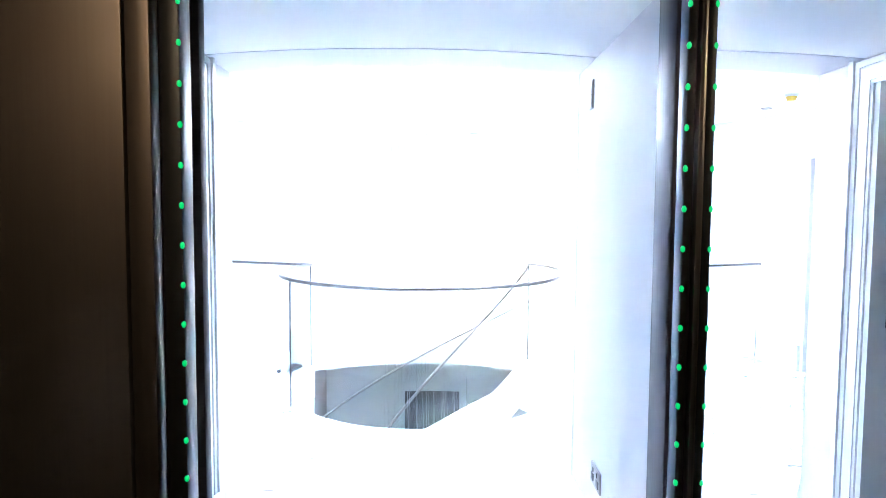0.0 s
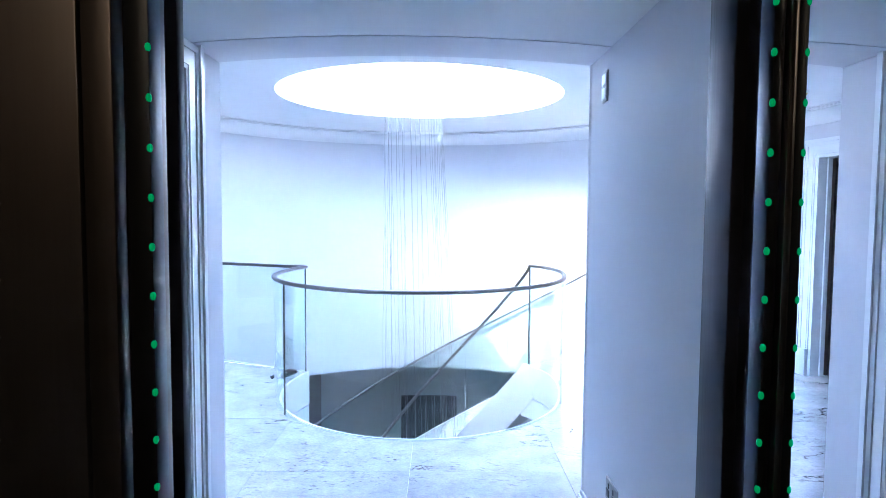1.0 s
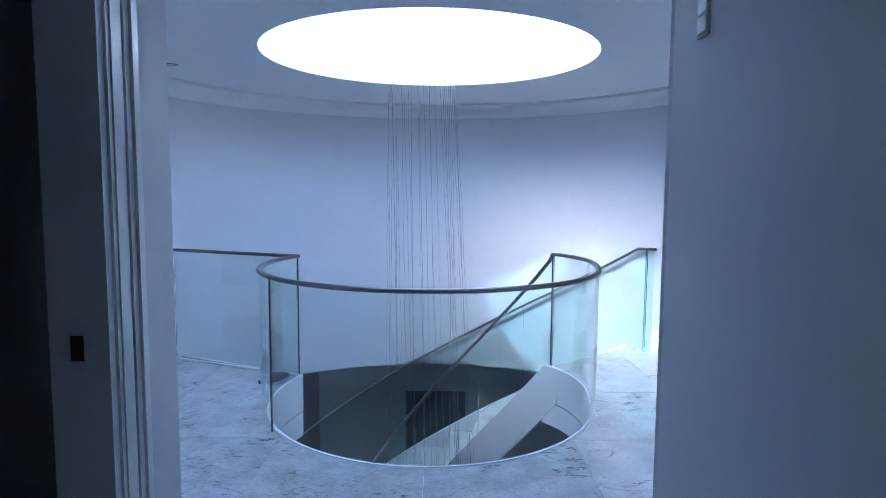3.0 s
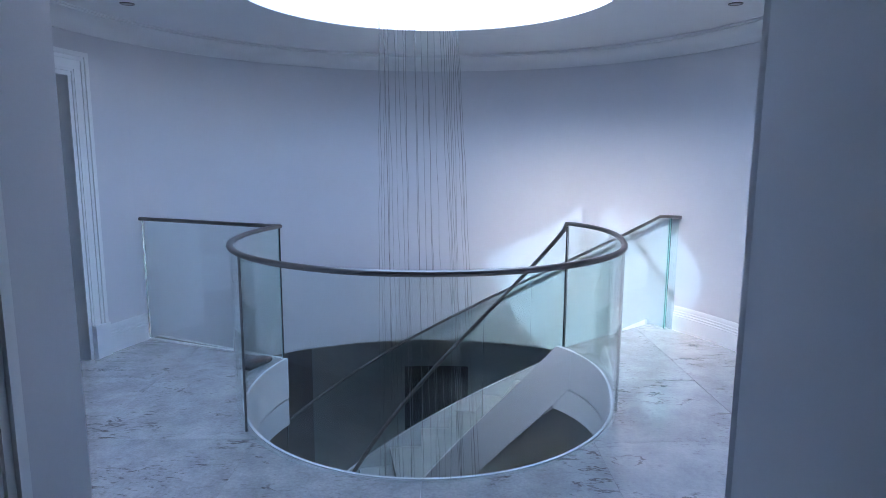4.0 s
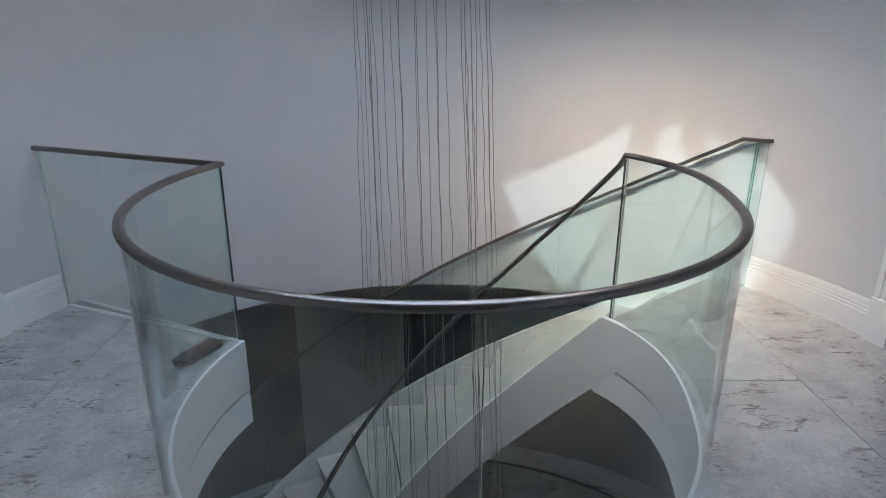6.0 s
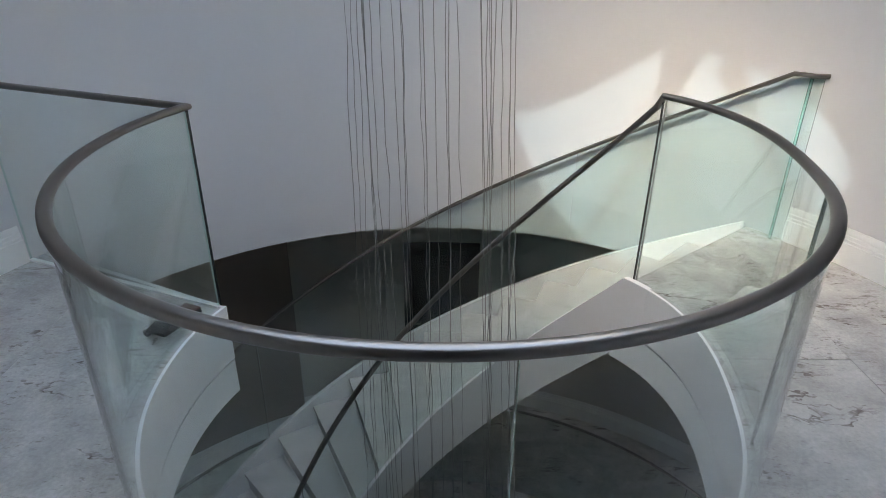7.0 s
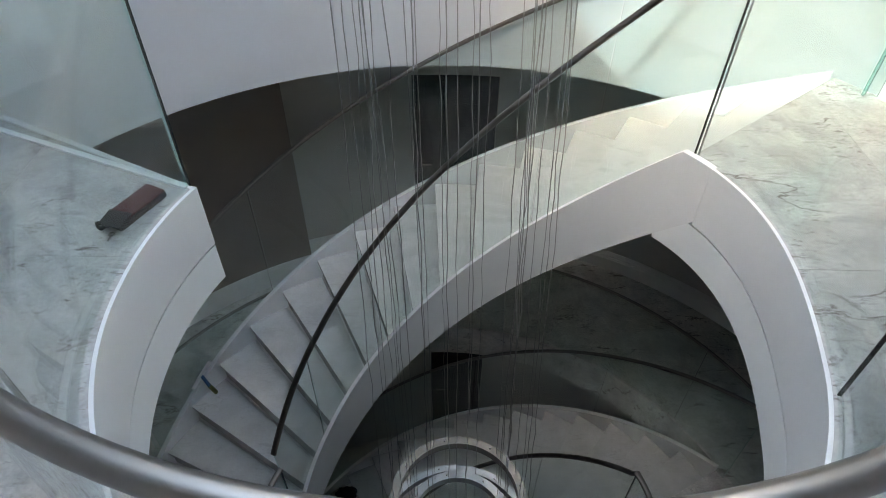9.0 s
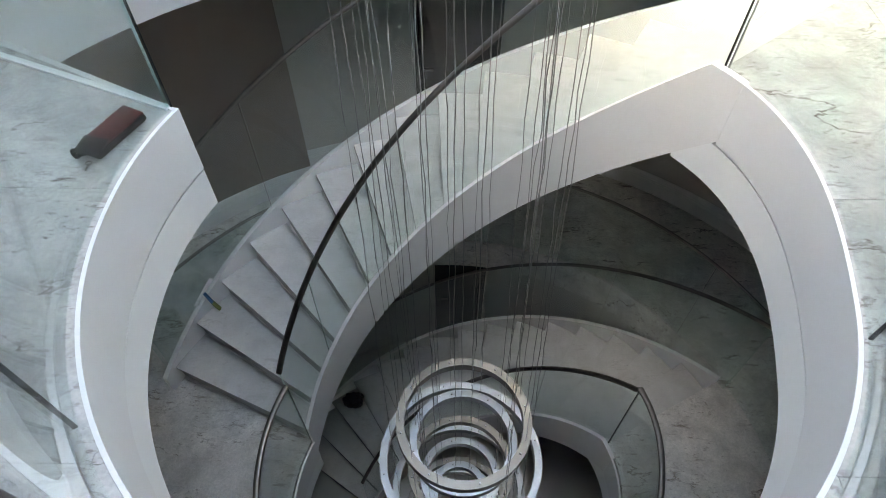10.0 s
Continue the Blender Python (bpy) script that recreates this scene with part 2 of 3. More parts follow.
def part(name, bm, mat, parent=None, label="", smooth=30.0):
    bmesh.ops.recalc_face_normals(bm, faces=bm.faces)
    me = bpy.data.meshes.new(name)
    bm.to_mesh(me)
    bm.free()
    for m in (mat if isinstance(mat, (list, tuple)) else [mat]):
        me.materials.append(m)
    if smooth:
        me.polygons.foreach_set("use_smooth", [True] * len(me.polygons))
        me.set_sharp_from_angle(angle=radians(smooth))
    ob = new(name, me)
    if parent:
        ob.parent = parent
        ob.matrix_parent_inverse = parent.matrix_world.inverted()
    if label:
        ob["label"] = label
    return ob


def thing(name, at, label, category, group="", kind=""):
    ob = new(name)
    ob.empty_display_size = 0.1
    ob.location = at
    ob.matrix_world = Matrix.Translation(at)
    return tagged(ob, label, category, group, kind)


def setting(name, bm, mat, label, category, smooth=30.0):
    return tagged(part(name, bm, mat, None, "", smooth), label, category, kind="structure")


def pane(name, bm, parent):
    ob = part(name, bm, [PANE, EDGE], parent)
    ob.visible_shadow = False
    return ob


def curved_pane(parent, r, a0, a1, bottom, top, thick=0.012, gap=0.12):
    """One toughened glass sheet between two joints; its cut ends show green."""
    bm = bmesh.new()
    fs = arc(bm, lambda a: rect(r(a) - thick / 2, r(a) + thick / 2, bottom(a), top(a)), a0 + gap, a1 - gap, 0.75)
    for f in fs[-2:]:
        f.material_index = 1
    return pane("glass_panel", bm, parent)

# ---- the round landing: walls, ceiling, skylight ----
DOOR_R, DOOR_L = (-7.9, 10.4), (168.6, 186.9)
PASS = (250.8, 289.4)                 # where the lift passage opens into the round room

bm = bmesh.new()
arc(bm, rect(RW, RW + 0.15, -0.46, CEIL_Z), 35.5, 157.5, 0.6)
arc(bm, rect(RW, RW + 0.15, 0.0, CEIL_Z), DOOR_R[1], 35.5)
arc(bm, rect(RW, RW + 0.15, 0.0, CEIL_Z), 157.5, DOOR_L[0])
wall = setting("wall_round_back", bm, WALL, "pale grey-lilac painted curved plaster wall behind the stairs", "wall")
bm = bmesh.new()
arc(bm, rect(RW, RW + 0.15, 0.0, CEIL_Z), DOOR_L[1], PASS[0])
setting("wall_round_left", bm, WALL, "pale grey-lilac painted curved plaster wall by the lift passage", "wall")
bm = bmesh.new()
arc(bm, rect(RW, RW + 0.15, 0.0, CEIL_Z), PASS[1], 360 + DOOR_R[0])
setting("wall_round_right", bm, WALL, "pale grey-lilac painted curved plaster wall by the lift passage", "wall")
bm = bmesh.new()
for a0, a1, z, d in ((*DOOR_R, DOOR_Z, 0.15), (*DOOR_L, DOOR_Z, 0.15), (*PASS, LOW_Z, 0.30)):
    arc(bm, rect(RW, RW + d, z, CEIL_Z), a0, a1)
setting("wall_lintels", bm, WALL, "pale painted wall above the doorways and the passage", "wall")

RS = 1.165
bm = bmesh.new()
arc(bm, rect(RS, 6.4, CEIL_Z, CEIL_Z + 0.25), 0, 360, 2.5)
setting("ceiling", bm, CEIL, "white painted flat ceiling with a round skylight opening", "ceiling")
bm = bmesh.new()
cove = [(RW - 0.014 - 0.118 * (1 - math.cos(radians(u))), CEIL_Z - 0.022 - 0.098 * (1 - math.sin(radians(u)))) for u in range(0, 91, 10)]
arc(bm, [(RW, 2.318), (RW, CEIL_Z), (RW - 0.15, CEIL_Z), (RW - 0.15, CEIL_Z - 0.010), (RW - 0.134, CEIL_Z - 0.012)] + cove[::-1] + [(RW - 0.014, 2.318)], 0, 360, 2.5)
setting("trim_cornice", bm, CEIL, "white coved plaster cornice round the ceiling edge", "cornice")

SHAFT = 0.80
skylight = thing("skylight", P(0, 0, CEIL_Z), "large round skylight with a deep white plastered upstand", "skylight", kind="structure")
bm = bmesh.new()
arc(bm, rect(RS, RS + 0.12, CEIL_Z + 0.25, CEIL_Z + SHAFT), 0, 360, 2.5)
part("upstand", bm, CEIL, skylight)
bm = bmesh.new()
arc(bm, rect(RS - 0.02, RS + 0.14, CEIL_Z + SHAFT, CEIL_Z + SHAFT + 0.06), 0, 360, 2.5)
part("frame_ring", bm, TRIM, skylight)
# unseen bars, added and tapered to cut the sunlight on the wall into wedges
for (x0, y0), (x1, y1), w0, w1 in (((0.29, 0.36), (-0.30, -0.12), 0.27, 0.035), ((-0.30, -0.12), (-1.06, -0.50), 0.035, 0.035), ((0.43, 0.10), (0.40, -0.35), 0.15, 0.035),
                                   ((0.40, -0.35), (0.36, -1.09), 0.035, 0.035), ((-1.06, 0.48), (0.22, 0.48), 0.16, 0.16)):
    bm = bmesh.new()
    p0, p1 = Vector((CX + x0, CY + y0, CEIL_Z + SHAFT + 0.01)), Vector((CX + x1, CY + y1, CEIL_Z + SHAFT + 0.01))
    out = (p1 - p0).cross(Vector((0, 0, 1))).normalized()
    up = Vector((0, 0, 0.04))
    loft(bm, [[p - out * w / 2, p + out * w / 2, p + out * w / 2 + up, p - out * w / 2 + up] for p, w in ((p0, w0), (p1, w1))])
    part("sun_cut_bar", bm, TRIM, skylight)

# ---- floors ----
HALL_R = 2.475                        # the lower hall's floor ends here over the stairs


def slab_edge(zf, a0, a1, name, top=TOP):
    """The landing's white two-step fascia and the bright rim under the glass."""
    bm = bmesh.new()
    arc(bm, lambda a: rect(rin(a, top), rin(a, top) + 0.014, zf - 0.30, zf + 0.008), a0, a1 - 5.25, 1.5)
    lower_bm = bmesh.new()
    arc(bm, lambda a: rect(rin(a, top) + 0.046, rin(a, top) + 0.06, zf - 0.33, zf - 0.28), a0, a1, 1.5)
    # the lower band takes a paler white than the band above
    arc(lower_bm, lambda a: rect(rin(a, top) + 0.004, rin(a, top) + 0.06, zf - 0.51, zf - 0.313), a0, a1 + 2.6, 1.5)
    setting(name + "_band", lower_bm, CEIL, "paler white lower band of the stair well edge", "fascia")
    return setting(name, bm, STRING, "smooth white plastered fascia round the stair well edge", "fascia")


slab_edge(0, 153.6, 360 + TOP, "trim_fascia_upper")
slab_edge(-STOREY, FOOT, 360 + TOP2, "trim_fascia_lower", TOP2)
bm = bmesh.new()
arc(bm, lambda a: rect(rin(a) + 0.055, RW, -0.49, -0.022), 154.4, 360 + TOP - 0.1, 2)
arc(bm, rect(RW + 0.03, 6.4, -0.457, -0.024), 0, 360, 2.5)
setting("floor_slab", bm, CEIL, "white plastered floor slab, its underside the ceiling below", "slab")
bm = bmesh.new()
arc(bm, lambda a: rect(rin(a) + 0.0, RW - 0.002, -0.30, 0.004), 153.6, 154.4, 2)
arc(bm, lambda a: rect(rin(a) + 0.005, RW - 0.002, -0.51, -0.313), 153.9, 154.4, 2)
setting("trim_slab_end", bm, STRING, "white plastered slab end beside the stair well", "fascia")

bm = bmesh.new()
arc(bm, lambda a: rect(rin(a, TOP2) + 0.03, HALL_R + 0.01, -STOREY - 0.40, -STOREY), FOOT - 0.6, 360 + TOP2 - 0.1, 2)
wedge = [P(rin(TOP2) + 0.03, TOP2 - 0.1, 0)] + [P(HALL_R + 0.01, TOP2 - 0.1 + SKEW2 * i / 6, 0) for i in range(7)]
loft(bm, [[Vector((p.x, p.y, z)) for p in wedge] for z in (-STOREY - 0.2, -STOREY - 0.0004)])
arc(bm, rect(HALL_R, 6.4, -STOREY - 0.40, -STOREY - 0.0005), 0, 360, 2.0)
setting("floor_below", bm, marble("marble_below", (0.74, 0.71, 0.69), (0.20, 0.16, 0.14), 0.12, 0.9, False), "polished white veined marble floor of the storey below", "floor")
bm = bmesh.new()
arc(bm, rect(0.02, 6.4, -2 * STOREY - 0.3, -2 * STOREY), 0, 360, 5)
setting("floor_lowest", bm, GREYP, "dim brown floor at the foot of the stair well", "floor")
bm = bmesh.new()
arc(bm, rect(6.3, 6.5, -2 * STOREY - 0.3, CEIL_Z), 0, 360, 5)
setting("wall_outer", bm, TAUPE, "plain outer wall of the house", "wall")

# the hall below
bm = bmesh.new()
LOWTOP = -0.46
arc(bm, rect(3.78, 3.93, -STOREY, LOWTOP), -60, 83.4)
arc(bm, rect(3.78, 3.93, -STOREY + DOOR_Z, LOWTOP), 83.4, 95.8)
arc(bm, rect(3.78, 3.93, -STOREY, LOWTOP), 95.8, 114.2)
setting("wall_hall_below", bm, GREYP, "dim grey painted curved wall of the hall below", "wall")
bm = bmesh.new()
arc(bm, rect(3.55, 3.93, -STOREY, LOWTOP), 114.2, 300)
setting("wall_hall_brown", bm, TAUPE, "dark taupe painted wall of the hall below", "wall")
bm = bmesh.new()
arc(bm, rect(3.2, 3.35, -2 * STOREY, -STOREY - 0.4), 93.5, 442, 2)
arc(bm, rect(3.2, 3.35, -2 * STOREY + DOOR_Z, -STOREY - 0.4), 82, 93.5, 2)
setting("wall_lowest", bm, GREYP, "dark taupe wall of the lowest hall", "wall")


def dark_door(n, r, a0, a1, z):
    """A closed dark door set back in its opening."""
    t = thing(f"door_{n}", P(r, (a0 + a1) / 2, z), "dark closed door in the dim hall wall", "door", kind="structure")
    bm = bmesh.new()
    arc(bm, rect(r + 0.07, r + 0.11, z + 0.005, z + DOOR_Z - 0.005), a0 + 0.1, a1 - 0.1, 2)
    part("door_leaf", bm, EBONY, t)
    bm = bmesh.new()
    h = P(r + 0.05, a1 - 1.2, z + 1.0)
    tube(bm, [h, h + Vector((0.11, 0, 0))], 0.01, 8)
    part("door_handle", bm, STEEL, t, "steel lever handle")


dark_door(4, 3.78, 83.4, 95.8, -STOREY)
dark_door(5, 3.2, 82.0, 93.5, -2 * STOREY)


def skirting(bm, r, a0, a1, z=0.0, h=0.215, t=0.024):
    s = [(r, z), (r - t, z), (r - t, z + h * 0.62), (r - t + 0.005, z + h * 0.64), (r - t + 0.005, z + h * 0.71), (r - t + 0.010, z + h * 0.73),
         (r - t + 0.010, z + h * 0.81), (r - t + 0.014, z + h * 0.83), (r - t + 0.014, z + h * 0.95), (r - 0.004, z + h), (r, z + h)]
    arc(bm, s, a0, a1, 2.5)


for i, (a0, a1) in enumerate(((13.6, 32.6), (156.6, 165.4), (190.2, PASS[0]), (PASS[1], 360 - 11.2))):
    bm = bmesh.new()
    skirting(bm, RW, a0, a1)
    setting(f"baseboard_{i + 1}", bm, TRIM, "tall stepped white gloss skirting along the curved wall", "skirting")
bm = bmesh.new()
skirting(bm, 3.78, 95.8, 114.2, -STOREY, 0.24)
skirting(bm, 3.55, 114.2, 200, -STOREY, 0.24)
skirting(bm, 3.78, 20, 83.4, -STOREY, 0.24)
setting("baseboard_below", bm, TRIM, "stepped white skirting of the hall below", "skirting")


# ---- doorways of the round room ----
STRIPS = ((0.0, 0.016, 0.013), (0.016, 0.070, 0.018), (0.070, 0.078, 0.0145), (0.078, 0.104, 0.022), (0.104, 0.136, 0.032))


def casing(bm, r, a, out, z0, z1):
    """A fluted casing strip from the opening's edge at angle a, going out by its width."""
    d = math.degrees(1 / r) * out
    for u0, u1, t in STRIPS:
        arc(bm, rect(r - t, r, z0, z1 + u1), a + d * u0, a + d * u1, 2)


def doorway(n, span, hinge, swing, handle):
    a0, a1 = span
    mid = (a0 + a1) / 2
    top = thing(f"door_{n}", P(RW, mid, 0), "white panelled door frame with fluted casing, door standing open", "door", kind="structure")
    for a, o in ((a0, -1), (a1, 1)):
        bm = bmesh.new()
        casing(bm, RW, a, o, 0.25, DOOR_Z)
        part("casing", bm, TRIM, top)
        bm = bmesh.new()
        d = math.degrees(1 / RW) * o
        arc(bm, rect(RW - 0.042, RW, 0, 0.25), a, a + d * 0.142, 2)
        part("plinth_block", bm, TRIM, top)
        bm = bmesh.new()
        arc(bm, rect(RW - 0.004, RW + 0.16, 0, DOOR_Z), a, a - d * 0.03, 2)
        arc(bm, rect(RW + 0.09, RW + 0.13, 0, DOOR_Z - 0.03), a - d * 0.03, a - d * 0.045, 2)
        part("jamb", bm, TRIM, top)
    bm = bmesh.new()
    d = math.degrees(1 / RW)
    for u0, u1, t in STRIPS:
        arc(bm, rect(RW - t, RW, DOOR_Z + u0, DOOR_Z + u1), a0 - d * u0, a1 + d * u0, 2)
    arc(bm, rect(RW - 0.004, RW + 0.16, DOOR_Z - 0.03, DOOR_Z - 0.001), a0, a1, 2)
    part("casing_head", bm, TRIM, top)
    # leaf, swung into the room behind
    edge = a1 - d * 0.035 if hinge > 0 else a0 + d * 0.035
    p = P(RW + 0.15, edge, 0)
    m = Matrix.Translation(p) @ Matrix.Rotation(radians(swing), 4, "Z")
    bm = bmesh.new()
    box(bm, 0.002, 0.745, -0.022, 0.022, 0.008, DOOR_Z - 0.035, 0.002)
    bmesh.ops.transform(bm, matrix=m, verts=bm.verts)
    leaf = part("door_leaf", bm, WOOD, top, "dark stained door leaf")
    bm = bmesh.new()
    for s in (-1, 1):
        tube(bm, [Vector((0.69, 0.022 * s, 1.0)), Vector((0.69, 0.065 * s, 1.0))], 0.011, 8)
        tube(bm, [Vector((0.70, 0.06 * s, 1.0)), Vector((0.57, 0.062 * s, 1.0))], 0.010, 8)
    bmesh.ops.transform(bm, matrix=m, verts=bm.verts)
    part("door_handle", bm, BRASS if handle == "brass" else BLACK, leaf, "brass lever handle" if handle == "brass" else "black lever handle")
    return top


doorway(1, DOOR_L, -1, 124, "black")
doorway(2, DOOR_R, 1, 56, "brass")

# ---- the lift passage ----
XL, XR, YP, YL = -0.82, 0.845, -2.46, -4.18
DY0, DY1 = -3.65, -2.86               # side doorway in the left wall
bm = bmesh.new()
box(bm, XR, XR + 0.15, YL - 0.3, YP - 0.0, 0, LOW_Z)
setting("wall_passage_right", bm, WALL, "plain pale painted wall of the lift passage", "wall")
bm = bmesh.new()
box(bm, XL - 0.15, XL, DY1, YP, 0, LOW_Z)
box(bm, XL - 0.15, XL, YL - 0.3, DY0, 0, LOW_Z)
box(bm, XL - 0.15, XL, DY0, DY1, DOOR_Z, LOW_Z)
setting("wall_passage_left", bm, WALL, "pale painted wall of the lift passage with a doorway", "wall")
bm = bmesh.new()
box(bm, XL - 0.15, XR + 0.15, YL - 0.4, YP - 0.24, LOW_Z + 0.003, LOW_Z + 0.2)
setting("ceiling_passage", bm, CEIL, "low white painted ceiling over the lift passage", "ceiling")
bm = bmesh.new()
for x0, x1 in ((XR - 0.024, XR), ):
    box(bm, x0, x1, YL, YP + 0.02, 0, 0.15)
    box(bm, x0 + 0.008, x1, YL, YP + 0.014, 0.15, 0.19)
    box(bm, x0 + 0.016, x1, YL, YP + 0.006, 0.19, 0.215)
setting("baseboard_passage", bm, TRIM, "stepped white skirting along the passage wall", "skirting")

side = thing("door_3", (XL, (DY0 + DY1) / 2, 0), "white fluted casing of an open side doorway, dark room behind", "door", kind="structure")
for y, o in ((DY1, 1), (DY0, -1)):
    bm = bmesh.new()
    for u0, u1, t in STRIPS:
        box(bm, XL, XL + t, min(y + o * u0, y + o * u1), max(y + o * u0, y + o * u1), 0.25, min(DOOR_Z + u1, LOW_Z))
    part("casing", bm, TRIM, side)
    bm = bmesh.new()
    box(bm, XL, XL + 0.042, min(y, y + o * 0.142), max(y, y + o * 0.142), 0, 0.25, 0.003)
    part("plinth_block", bm, TRIM, side)
    bm = bmesh.new()
    box(bm, XL - 0.16, XL + 0.004, min(y, y - o * 0.03), max(y, y - o * 0.03), 0, DOOR_Z)
    part("jamb", bm, TRIM, side)
bm = bmesh.new()
for u0, u1, t in STRIPS[:4]:
    box(bm, XL, XL + t, DY0 - u0, DY1 + u0, DOOR_Z + u0, DOOR_Z + u1)
part("casing_head", bm, TRIM, side)
bm = bmesh.new()
box(bm, XL - 0.100, XL - 0.065, DY1 - 0.036, DY1 - 0.031, 1.04, 1.11, 0.001)
tube(bm, [Vector((XL - 0.060, DY1 - 0.034, 1.04)), Vector((XL - 0.060, DY1 - 0.034, 1.11))], 0.005, 8)
part("hinge", bm, WOOD, side, "dark bronze butt hinge")

# switch plate high on the wall and the socket below
def plate(name, y, z, w, h, mat, label, category, extra):
    t = thing(name, (XR, y, z), label, category)
    bm = bmesh.new()
    box(bm, XR - 0.008, XR, y - w / 2, y + w / 2, z - h / 2, z + h / 2, 0.002)
    part("plate", bm, mat, t)
    for nm, dy, dz, a, b, m2 in extra:
        bm = bmesh.new()
        box(bm, XR - 0.011, XR - 0.0075, y + dy - a / 2, y + dy + a / 2, z + dz - b / 2, z + dz + b / 2, 0.001)
        part(nm, bm, m2, t)
    return t


plate("wall_sensor", -2.72, 2.02, 0.075, 0.125, GREYP, "small grey two-part sensor plate high on the passage wall", "sensor",
      [("cover", 0, 0.028, 0.06, 0.045, TRIM), ("cover", 0, -0.028, 0.06, 0.045, TRIM)])
plate("wall_socket", -2.95, 0.42, 0.15, 0.088, STEEL, "brushed steel double socket plate low on the passage wall", "socket",
      [("switch", -0.03, 0.02, 0.012, 0.02, BLACK), ("switch", 0.03, 0.02, 0.012, 0.02, BLACK), ("insert", -0.04, -0.012, 0.04, 0.03, BLACK), ("insert", 0.04, -0.012, 0.04, 0.03, BLACK)])

# ---- lift ----
LX0, LX1, LY0, LY1, LH = -1.0, 0.579, -5.95, -4.545, 2.22
bm = bmesh.new()
box(bm, LX0 - 0.05, LX1 + 0.06, LY0 - 0.05, YL, -0.05, -0.004)
setting("floor_lift", bm, DARKM, "dark floor of the lift car", "floor")
bm = bmesh.new()
box(bm, LX0 - 0.05, LX1 + 0.06, LY0 - 0.05, LY1, LH, LH + 0.05)
setting("ceiling_lift", bm, BRONZE, "bronze metal ceiling of the lift car", "ceiling")
bm = bmesh.new()
box(bm, LX0 - 0.05, LX1 + 0.06, LY0 - 0.05, LY0, 0, LH)
box(bm, LX0 - 0.05, LX0, LY0, LY1, 0, LH)
box(bm, LX1 + 0.012, LX1 + 0.06, LY0, LY1, 0, LH)
setting("wall_lift", bm, BRONZE, "brushed bronze metal wall panels of the lift car", "wall")
mir = thing("lift_mirror", (LX1, -5.2, 0), "tall frameless mirror on the lift car wall", "mirror")
bm = bmesh.new()
box(bm, LX1, LX1 + 0.010, LY0 + 0.02, LY1 - 0.002, 0.01, LH - 0.01)
part("mirror_glass", bm, MIRROR, mir)
# car front return and lintel, landing frame
for nm, dims in (("wall_lift_front_left", (LX0 - 0.05, -0.252, LY1, LY1 + 0.03, 0, LH, 0.003)), ("trim_lift_strip", (-0.248, -0.212, LY1, LY1 + 0.03, 0, LH, 0.003)),
                 ("wall_lift_front_right", (0.590, LX1 + 0.09, LY1 - 0.0, LY1 + 0.03, 0, LH, 0.003)), ("wall_lift_lintel", (-0.252, 0.590, LY1, LY1 + 0.03, 2.03, LH, 0.0))):
    bm = bmesh.new()
    box(bm, *dims)
    setting(nm, bm, BRONZE, "brushed bronze front return panel of the lift car", "wall")
bm = bmesh.new()
box(bm, XL - 0.01, -0.30, YL - 0.10, YL, 0, LOW_Z, 0.004)
box(bm, 0.635, XR + 0.01, YL - 0.10, YL, 0, LOW_Z, 0.004)
box(bm, -0.30, 0.635, YL - 0.10, YL, 2.03, LOW_Z)
setting("trim_lift_frame", bm, FRAME, "dark brushed steel landing frame of the lift", "frame")
bm = bmesh.new()
box(bm, -0.32, -0.30, YL - 0.26, YL - 0.10, 0, LOW_Z)
box(bm, 0.655, 0.70, LY1 + 0.03, YL - 0.10, 0, LOW_Z)
box(bm, LX0 - 0.05, XR + 0.1, LY1 + 0.03, YL - 0.10, 2.05, LOW_Z + 0.06)
box(bm, LX0 - 0.05, LX0, LY1 + 0.03, YL - 0.10, 0, LOW_Z)
setting("wall_lift_shaft", bm, DARKM, "dark steel lining between lift car and landing", "wall")

lift_door = thing("lift_door", (-0.6, LY1 + 0.1, 0), "bronze two-panel sliding lift door standing open", "lift door")
for x0, x1, y in ((-0.205, -0.62, LY1 + 0.052), (-0.195, -0.60, LY1 + 0.092)):
    bm = bmesh.new()
    box(bm, x1, x0, y - 0.014, y + 0.014, 0.01, 2.04, 0.004)
    part("door_panel", bm, BRONZE, lift_door)
for x0, x1, y in ((-0.232, -0.66, LY1 + 0.165), (-0.216, -0.64, LY1 + 0.205)):
    bm = bmesh.new()
    box(bm, x1, x0, y - 0.014, y + 0.014, 0.01, 2.04, 0.004)
    part("door_panel", bm, DARKM, lift_door)


def light_curtain(x, y, face, wide, name_label):
    """A black post with a row of small green lamps facing across the opening."""
    t = thing("light_curtain", (x, y, 0), name_label, "light curtain", "light curtains of the lift door")
    bm = bmesh.new()
    box(bm, min(x, x - face * wide), max(x, x - face * wide), y - 0.017, y + 0.017, 0.01, 2.02, 0.003)
    part("post", bm, BLACK, t)
    for i in range(33):
        bm = bmesh.new()
        z = 0.06 + 0.0585 * i
        bmesh.ops.create_uvsphere(bm, u_segments=10, v_segments=6, radius=1,
                                  matrix=Matrix.LocRotScale((x - face * 0.002, y - 0.015, z), None, (0.0036, 0.004, 0.0054)))
        part("lamp", bm, GREEN, t)
    return t


